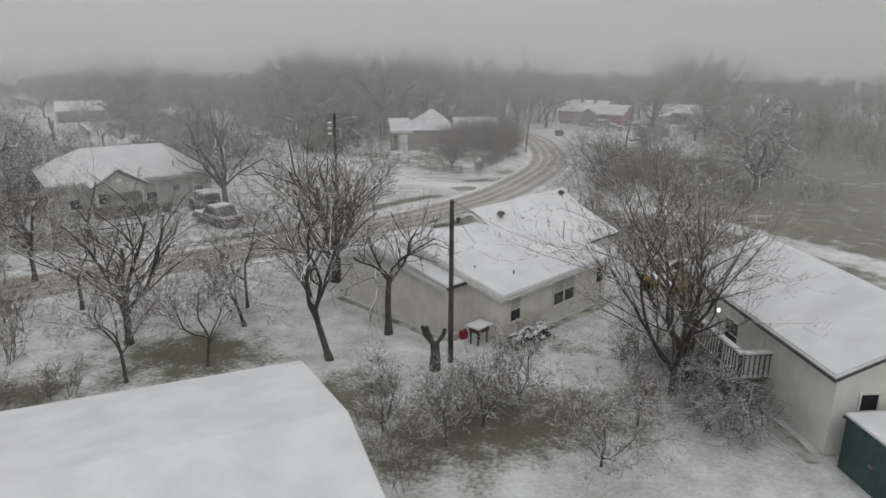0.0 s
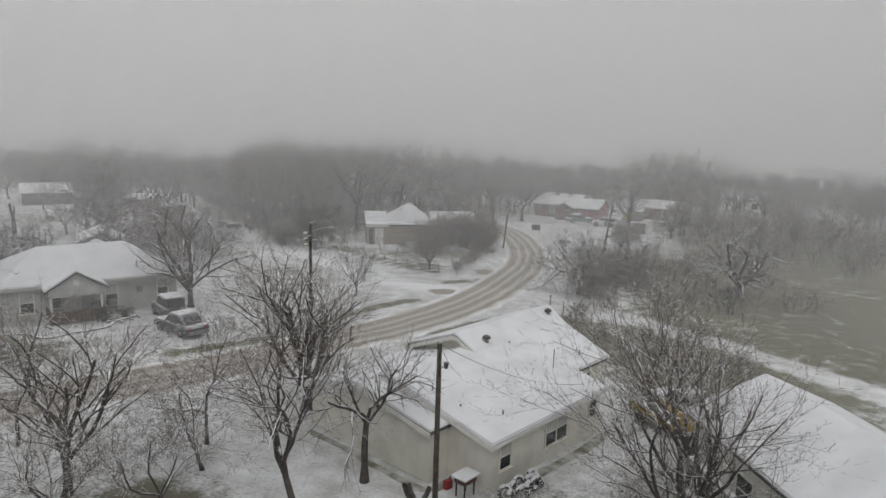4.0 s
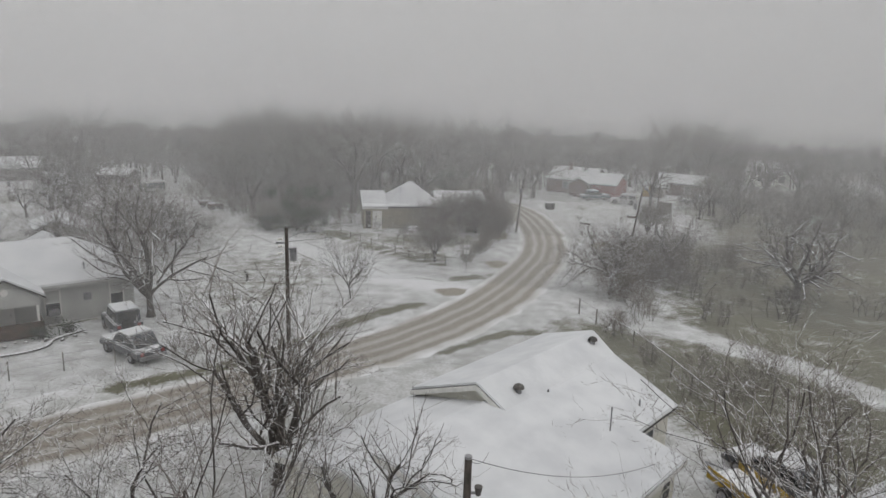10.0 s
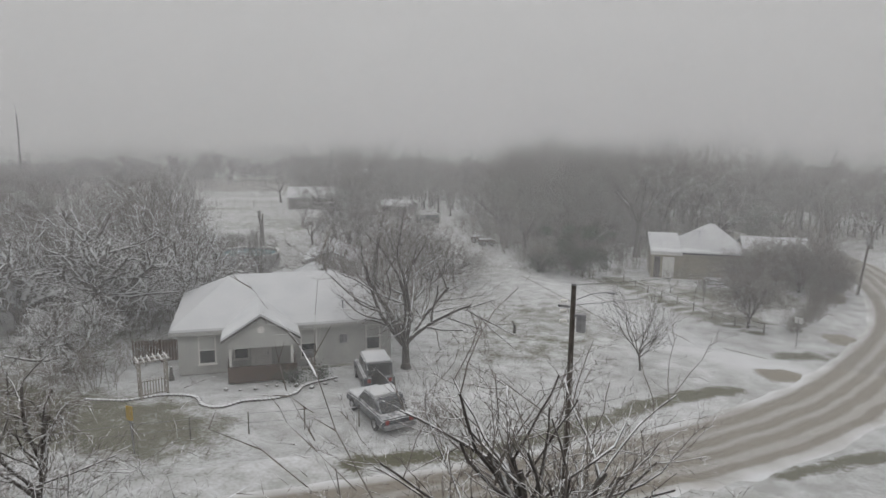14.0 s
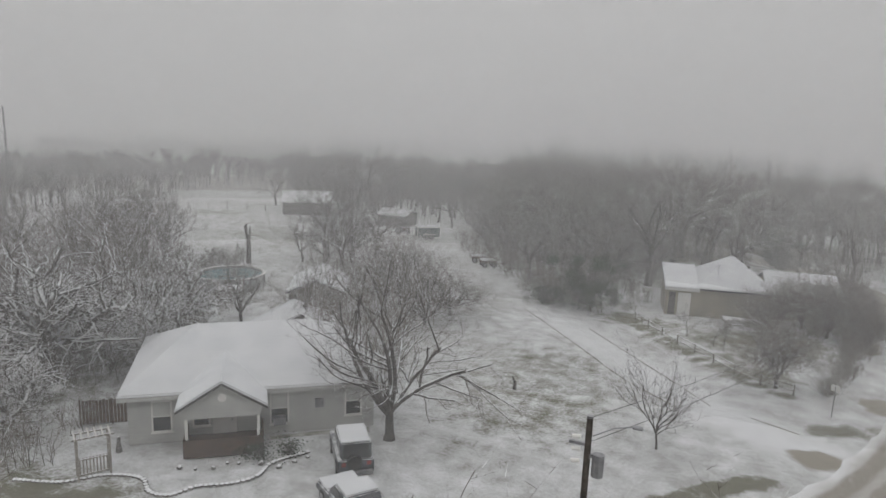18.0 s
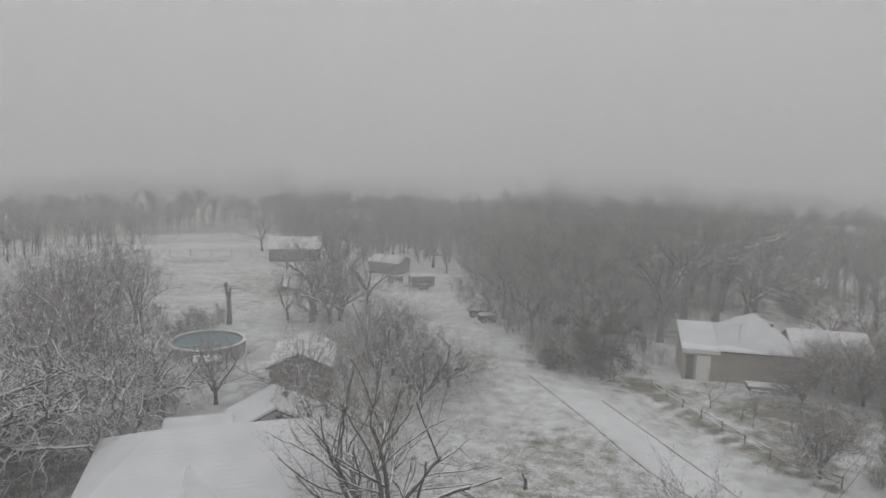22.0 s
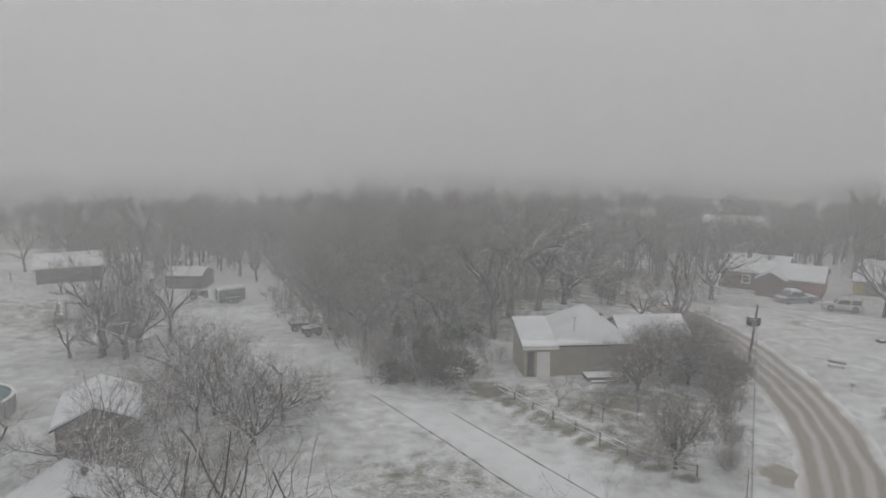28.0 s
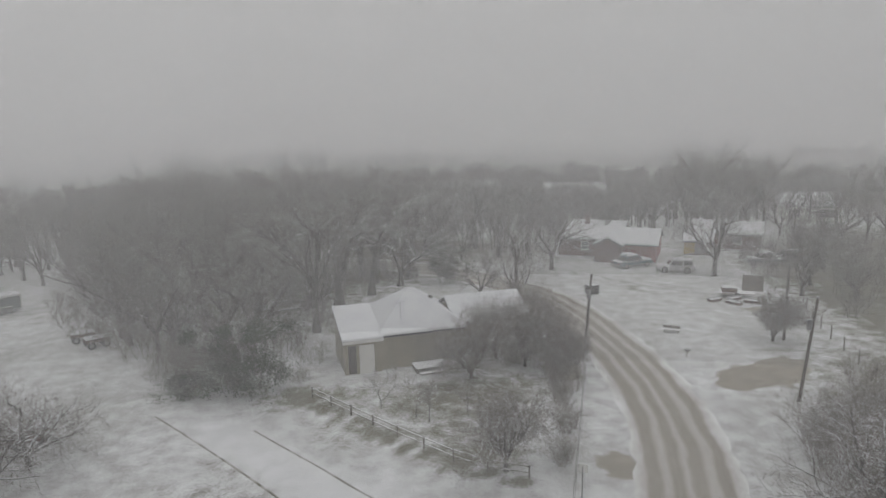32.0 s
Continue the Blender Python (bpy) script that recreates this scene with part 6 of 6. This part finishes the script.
def fence(label, pts, height, gap, rails, board=None, post_mat=None, r=0.05):
    """Posts along a line, with rails or wires between them, or boards."""
    line = smooth_line(pts, 0.25)
    t = thing("fence", label, "fence", line[0].x, line[0].y, 0)
    o = Vector((line[0].x, line[0].y, 0))
    run, last, posts = 0.0, line[0], [line[0]]
    for p in line[1:]:
        run += (p - last).length
        last = p
        if run >= gap:
            posts.append(p)
            run = 0.0
    for p in posts:
        q = Vector((p.x, p.y, 0)) - o
        part("post", rods((q + Vector((0, 0, -0.1)), q + Vector((0, 0, height)), r, r * 0.85), n=6), post_mat or GREY_WOOD, t)
    for a, c in zip(posts, posts[1:]):
        a3, c3 = Vector((a.x, a.y, 0)) - o, Vector((c.x, c.y, 0)) - o
        for zf, rr, m in rails:
            u = Vector((0, 0, zf * height))
            part("rail", rods((a3 + u, c3 + u, rr), n=5), m, t)
        if board:
            n = int((c3 - a3).length / 0.16)
            w = (c3 - a3).normalized()
            for k in range(n):
                m = Matrix.Translation(a3 + w * (k + 0.5) * 0.16) @ Matrix.Rotation(math.atan2(w.y, w.x), 4, "Z")
                bm = boxes((-0.07, -0.012, 0.05, 0.07, 0.012, height * random.Random(k).uniform(0.94, 1.0)))
                bmesh.ops.transform(bm, matrix=m, verts=bm.verts)
                part("board", bm, board, t)


fence("thin wire fence on posts beside the road", [(-28.5, 38.2), (-24.3, 41.6), (-20.6, 44.4), (-16.6, 47.0)], 1.1, 2.3, ((0.9, 0.008, METAL), (0.5, 0.008, METAL)), r=0.035)
fence("low rail fence half buried in snow and grass", [(-9.2, 83.6), (-6.0, 79.4), (-3.2, 75.9), (-0.6, 73.0), (2.2, 71.4)], 0.75, 1.9, ((0.85, 0.035, GREY_WOOD), (0.4, 0.03, GREY_WOOD)))
fence("weathered wire fence along the back of the cream house", [(11.4, 57.6), (12.6, 53.6), (13.6, 50.2), (14.3, 46.2), (14.8, 42.6), (15.6, 37.8)], 1.2, 2.2, ((0.95, 0.03, GREY_WOOD), (0.55, 0.01, METAL), (0.2, 0.01, METAL)))
fence("row of posts at the edge of the field", [(27.4, 79.6), (30.5, 88.5), (34.6, 97.2), (40.0, 104.0)], 1.1, 2.6, ((0.9, 0.01, METAL), (0.5, 0.01, METAL)), r=0.06)
fence("dark brown board fence beside the grey house", [(-30.6, 50.9), (-31.8, 50.0), (-33.2, 48.9)], 1.4, 1.5, ((0.8, 0.03, BROWN_WOOD),), BROWN_WOOD, BROWN_WOOD)
fence("field fence across the far pasture", [(-92, 108), (-84, 113), (-76, 117), (-68, 119)], 1.1, 3.0, ((0.9, 0.012, METAL),), r=0.07)

# arbor, flower border, marker, signs
t = thing("garden_arbor", "weathered wooden garden arbor with slatted top and gate", "arbor", -28.3, 45.8, 0, 55)
for px in (-0.65, 0.65):
    for py in (-0.3, 0.3):
        part("post", boxes((px - 0.045, py - 0.045, 0, px + 0.045, py + 0.045, 2.0)), ARBOR_WOOD, t)
for k in range(6):
    part("slat", boxes((-0.75 + k * 0.28, -0.5, 2.06, -0.69 + k * 0.28, 0.5, 2.14)), TRIM, t)
for py in (-0.34, 0.28):
    part("beam", boxes((-0.85, py, 1.98, 0.85, py + 0.06, 2.06)), ARBOR_WOOD, t)
gate = part("gate", boxes((-0.6, -0.03, 0.15, 0.6, 0.01, 0.21), (-0.6, -0.03, 0.85, 0.6, 0.01, 0.91)), ARBOR_WOOD, t)
for k in range(9):
    part("picket", boxes((-0.58 + k * 0.138, 0.012, 0.1, -0.52 + k * 0.138, 0.032, 0.98)), ARBOR_WOOD, gate)
for s in (-0.65, 0.65):
    for k in range(5):
        part("lattice", boxes((s - 0.015, -0.26, 0.4 + k * 0.3, s + 0.015, 0.26, 0.43 + k * 0.3)), ARBOR_WOOD, t)
t = thing("flower_border", "winding border of stones round a snowy flower bed", "border", 0, 0, 0)
rng = random.Random(77)
stone_line = smooth_line([(-31.0, 44.0), (-29.06, 44.73), (-27.86, 46.0), (-26.3, 46.5), (-25.1, 45.8), (-24.1, 46.0), (-23.6, 47.0), (-22.4, 47.9), (-21.8, 48.9), (-21.9, 50.2), (-21.0, 51.8)], 0.2)
for p in stone_line:
    bm = bmesh.new()
    bmesh.ops.create_icosphere(bm, subdivisions=1, radius=0.14)
    for v in bm.verts:
        v.co *= rng.uniform(0.8, 1.15)
        v.co.z *= 0.7
    part("stone", bm, STONE, t).matrix_basis = pose(p.x, p.y, 0.05, 0, 0, rng.uniform(0, 360))
t = thing("marker_post", "leaning post with a bright yellow marker beside the fence", "marker", -24.3, 40.6, 0)
part("post", rods(((0, 0, 0), (-0.12, 0, 1.7), 0.03)), METAL, t)
part("marker", boxes((-0.3, -0.03, 1.5, 0.06, 0.03, 2.15), bevel=0.025), YELLOW, t)
t = thing("road_sign", "small grey road sign on a thin post", "road sign", 3.75, 68.9, 0, -30)
part("post", rods(((0, 0, 0), (0, 0, 1.9), 0.03)), METAL, t)
part("plate", boxes((-0.25, -0.015, 1.6, 0.25, 0.015, 2.0), bevel=0.01), TRIM, t)
t = thing("mailbox", "small mailbox on a leaning post", "mailbox", 17.4, 85.8, 0, 20)
t.scale = (0.7, 0.7, 0.6)
part("post", rods(((0, 0, 0), (0.1, 0, 0.9), 0.04)), GREY_WOOD, t)
part("box", boxes((-0.12, -0.25, 0.88, 0.32, 0.25, 1.1), bevel=0.05), METAL, t)


def bin_box(label, x, y, rz):
    t = thing("dumpster", label, "dumpster", x, y, 0, rz)
    part("body", soft_prism([(-0.9, 0.1), (-0.95, 1.2), (0.95, 1.2), (0.9, 0.1)], -0.65, 0.65, 0.03), BLACK, t)
    part("lid", boxes((-0.97, -0.68, 1.205, 0.97, 0.68, 1.26)), BLACK, t)
    part("snow_cover", boxes((-0.9, -0.62, 1.263, 0.9, 0.62, 1.32), bevel=0.02), SNOW, t)
    for wx in (-0.7, 0.7):
        for wy in (-0.5, 0.5):
            part("caster", rods(((wx, wy - 0.04, 0.08), (wx, wy + 0.04, 0.08), 0.08)), BLACK, t)
    return t


bin_box("dark waste container at the edge of the road", 16.9, 104.2, 10).scale = (0.6, 0.6, 0.75)
t = thing("bench", "old bench half covered by snow", "bench", 19.0, 91.5, 0, -35)
t.scale = (0.75, 0.75, 0.6)
part("seat", boxes((-0.9, -0.25, 0.38, 0.9, 0.25, 0.44)), GREY_WOOD, t)
part("backrest", boxes((-0.9, 0.22, 0.5, 0.9, 0.27, 0.9)), GREY_WOOD, t)
for px in (-0.75, 0.69):
    part("leg", boxes((px, -0.2, 0, px + 0.07, 0.2, 0.38)), GREY_WOOD, t)

# yard by the cream house
t = thing("grill", "rusty barbecue cart with snow-topped lid", "grill", 2.9, 27.0, 0, 48)
part("bowl", boxes((-0.4, -0.3, 0.6, 0.4, 0.3, 0.85), bevel=0.06), RUST, t)
part("lid", boxes((-0.5, -0.38, 0.87, 0.5, 0.38, 0.96), bevel=0.03), SNOW, t)
for px in (-0.33, 0.27):
    for py in (-0.24, 0.2):
        part("leg", boxes((px, py, 0, px + 0.05, py + 0.05, 0.6)), BLACK, t)
t = thing("fuel_can", "red plastic can beside the barbecue cart", "can", 2.2, 27.5, 0, 40)
part("body", boxes((-0.18, -0.12, 0, 0.18, 0.12, 0.4), bevel=0.04), RED, t)
part("cap", rods(((0.1, 0, 0.4), (0.14, 0, 0.5), 0.03)), BLACK, t)
rng = random.Random(77)
for k in range(10):
    t = thing("tyre", "old tyre in a snow-dusted heap against the wall", "tyre", 4.45 + (k % 5) * 0.36 + (k // 5) * 0.25 + rng.uniform(-0.08, 0.08), 26.75 + (k % 5) * 0.36 - (k // 5) * 0.28 + rng.uniform(-0.08, 0.08), 0.3, 48, group="tyres by the wall")
    t.matrix_basis = t.matrix_basis @ pose(0, 0, 0, rng.uniform(-35, 35), rng.uniform(-15, 15), rng.uniform(-40, 40))
    bm = bmesh.new()
    for i in range(14):
        a0, a1 = i * math.tau / 14, (i + 1) * math.tau / 14
        rod(bm, (0.25 * math.cos(a0), 0, 0.25 * math.sin(a0)), (0.25 * math.cos(a1), 0, 0.25 * math.sin(a1)), 0.09, n=7)
    part("tread", bm, DULL_RUBBER, t)
    cap = bmesh.new()
    for i in range(1, 6):
        a0, a1 = math.radians(25 + i * 18), math.radians(43 + i * 18)
        rod(cap, (0.27 * math.cos(a0), 0, 0.27 * math.sin(a0)), (0.27 * math.cos(a1), 0, 0.27 * math.sin(a1)), 0.088, n=7)
    part("snow_cap", cap, SNOW, t)

# porch deck and box beside the white house
t = thing("porch_deck", "wooden porch deck with snow-topped railings", "deck", 12.45, 21.9, 0, 7)
part("platform", boxes((0.0, 0.0, 0.95, 1.62, 4.9, 1.06)), GREY_WOOD, t)
part("snow_cover", boxes((0.05, 0.05, 1.062, 1.58, 4.85, 1.12), bevel=0.02), SNOW, t)
for px, py in ((0.03, 0.03), (0.03, 1.6), (0.03, 3.2), (0.03, 4.77), (1.5, 0.03), (1.5, 4.77)):
    part("post", boxes((px, py, 0, px + 0.1, py + 0.1, 1.95)), BROWN_WOOD, t)
for r in ((-0.06, 0.0, 1.96, 0.2, 4.9, 2.02), (0.2, -0.06, 1.96, 1.62, 0.2, 2.02)):
    rail = part("rail", boxes(r), GREY_WOOD, t)
    part("snow_cap", boxes((r[0] + 0.01, r[1] + 0.01, 2.022, r[2 + 1] - 0.01, r[4] - 0.01, 2.09), bevel=0.02), SNOW, rail)
for k in range(22):
    part("baluster", boxes((0.05, 0.2 + k * 0.21, 1.06, 0.09, 0.24 + k * 0.21, 1.96)), BROWN_WOOD, t)
for k in range(7):
    part("baluster", boxes((0.2 + k * 0.2, 0.05, 1.06, 0.24 + k * 0.2, 0.09, 1.96)), BROWN_WOOD, t)
for k in range(4):
    part("step", boxes((-0.3 - k * 0.26, 3.4, 0.72 - k * 0.22, -0.02 - k * 0.26, 4.6, 0.8 - k * 0.22)), GREY_WOOD, t)
t = thing("shed", "dull green metal storage shed with snowy lid", "shed", 14.5, 15.4, 0, 7)
part("wall", boxes((0, 0, 0, 3.0, 2.5, 1.75), bevel=0.04), GREEN_BOX, t)
part("lid", boxes((-0.06, -0.06, 1.755, 3.06, 2.56, 1.83)), GREEN_BOX, t)
part("snow_cover", boxes((-0.04, -0.04, 1.833, 3.04, 2.54, 1.95), bevel=0.04), SNOW, t)
part("handle", boxes((-0.08, 1.0, 0.9, -0.005, 1.2, 0.98)), METAL, t)

# junk and timber about the fields
t = thing("scrap_trailer", "old flat trailer piled with snowy scrap and a tall frame", "trailer", 28.2, 100.4, 0, -25)
t.scale = (0.85, 0.85, 0.85)
part("deck", boxes((0, 0, 0.45, 3.6, 1.8, 0.55)), RUST, t)
part("frame_panel", boxes((2.4, 1.5, 0.55, 4.6, 1.58, 2.4)), GREY_WOOD, t)
part("load", boxes((0.2, 0.3, 0.552, 1.8, 1.4, 1.1), bevel=0.1), RUST, t)
part("snow_cover", boxes((0.25, 0.35, 1.103, 1.75, 1.35, 1.18), bevel=0.03), SNOW, t)
for py in (-0.1, 1.9):
    wheel(t, 1.8, py, 0.33)
for k, (x, y, a) in enumerate(((-28.6, 98.8, 20), (-27.0, 97.2, 35))):
    t = thing("cart", "low dark cart with snow on its load", "cart", x, y, 0, a, group="carts at the edge of the woods")
    part("bed", boxes((-0.9, -0.5, 0.45, 0.9, 0.5, 0.8), bevel=0.05), RUST, t)
    part("snow_cover", boxes((-0.85, -0.45, 0.802, 0.85, 0.45, 0.9), bevel=0.04), SNOW, t)
    for wx in (-0.55, 0.55):
        for wy in (-0.55, 0.55):
            wheel(t, wx, wy, 0.3, 0.12)
t = thing("woodpile", "rusty-brown heap of timber and scrap", "woodpile", -25.2, 80.4, 0, 25)
rng = random.Random(4)
for k in range(16):
    z = 0.12 + 0.2 * (k // 5)
    part("log", rods(((-1.1 + rng.uniform(-0.2, 0.2), -0.45 + (k % 5) * 0.22, z), (1.1 + rng.uniform(-0.2, 0.2), -0.45 + (k % 5) * 0.22 + rng.uniform(-0.1, 0.1), z + rng.uniform(0, 0.08)), 0.11), n=7), RUST, t)
part("snow_cover", boxes((-0.9, -0.4, 0.74, 0.9, 0.5, 0.82), bevel=0.03), SNOW, t)
part("red_panel", boxes((0.4, -0.72, 0.05, 1.1, -0.62, 0.55), bevel=0.01), MAROON, t, "faded red metal sheet")
for k in range(5):
    t = thing("hay_bale", "snow-dusted round bale in the pasture", "bale", -57.5 + k * 0.9, 105.4 - k * 1.5, 0, 30 + 20 * k, group="bales in the pasture")
    bm = rods(((-0.4, 0, 0.5), (0.4, 0, 0.5), 0.5), n=14)
    bmesh.ops.bevel(bm, geom=list(bm.edges), offset=0.05, segments=1, affect="EDGES")
    part("roll", bm, GREY_WOOD, t)
t = thing("porch_step", "low wooden platform and step before the tan house", "deck", -2.2, 86.3, 0, 9)
for k in range(7):
    part("plank", boxes((0, k * 0.2, 0.32, 3.1, k * 0.2 + 0.18, 0.37)), GREY_WOOD, t)
part("step", boxes((0.2, -0.5, 0.1, 1.9, -0.12, 0.17)), GREY_WOOD, t)
for px in (0.05, 2.95):
    part("bearer", boxes((px, 0, 0, px + 0.1, 1.38, 0.32)), GREY_WOOD, t)

# bare dirt under the eaves of the near houses
def along(ob, pts):
    return [tuple((ob.matrix_basis @ Vector((x, y, 0))).xy) for x, y in pts]


for ob, pts, w in ((ha, [(-0.3, -0.55), (3.0, -0.5), (6.5, -0.6), (8.9, -0.5)], 0.5), (ha, [(-1.7, 9.8), (-1.65, 6.5), (-1.7, 2.2), (-0.6, 1.9)], 0.45), (hb, [(-0.62, 3.5), (-0.6, 1.5), (-0.6, -0.4)], 0.55), (hh, [(6.7, -0.45), (9.0, -0.4), (11.8, -0.45)], 0.5)):
    tagged(ribbon("dirt_strip", smooth_line(along(ob, pts), 0.5), w, EDGE, 0.215, (-0.03, 0.0, 0.01, 0.0, -0.03), w * 0.6), "strip of bare dirt and dead grass along the wall", "dirt", kind="structure")

# snowed-in scrap beside the flat trailer
rng = random.Random(31)
for k in range(4):
    t = thing("scrap_heap", "snow-covered scrap metal lying on the yard", "scrap", 27.4 + k * 0.95 + rng.uniform(-0.3, 0.3), 99.4 - (k % 2) * 1.3, 0, rng.uniform(0, 180), group="scrap by the flat trailer")
    part("sheet", boxes((-0.7, -0.3, 0.0, 0.7, 0.3, 0.28), bevel=0.06), RUST, t)
    part("pipe", rods(((-0.9, 0.1, 0.34), (0.8, -0.15, 0.4), 0.06)), METAL, t)
    part("snow_cover", boxes((-0.6, -0.26, 0.283, 0.55, 0.26, 0.36), bevel=0.03), SNOW, t)

# rocks and pots lying in the snowy flower bed
rng = random.Random(52)
for k in range(9):
    x, y = along(hh, [(2.4 + k * 0.75 + rng.uniform(-0.2, 0.2), -2.75 - rng.uniform(0.0, 0.9))])[0]
    t = thing("garden_rock", "small dark rock poking out of the snowy flower bed", "rock", x, y, 0, rng.uniform(0, 360), "rocks in the flower bed")
    bm = bmesh.new()
    bmesh.ops.create_icosphere(bm, subdivisions=2, radius=rng.uniform(0.08, 0.17))
    for v in bm.verts:
        v.co *= 1 + 0.35 * noise.noise(v.co * 9 + Vector((k, 0, 0)))
        v.co.z = v.co.z * 0.7 + 0.06
    part("rock", bm, STONE, t)
t = thing("garden_statue", "small dark garden ornament beside the grey house", "ornament", *along(hh, [(-0.35, -0.6)])[0], 0)
part("base", rods(((0, 0, 0), (0, 0, 0.25), 0.16, 0.13), n=10), STONE, t)
part("top_piece", rods(((0, 0, 0.25), (0.02, 0, 0.6), 0.12, 0.07), ((0.02, 0, 0.6), (0.02, 0, 0.78), 0.09, 0.06), n=10), STONE, t)
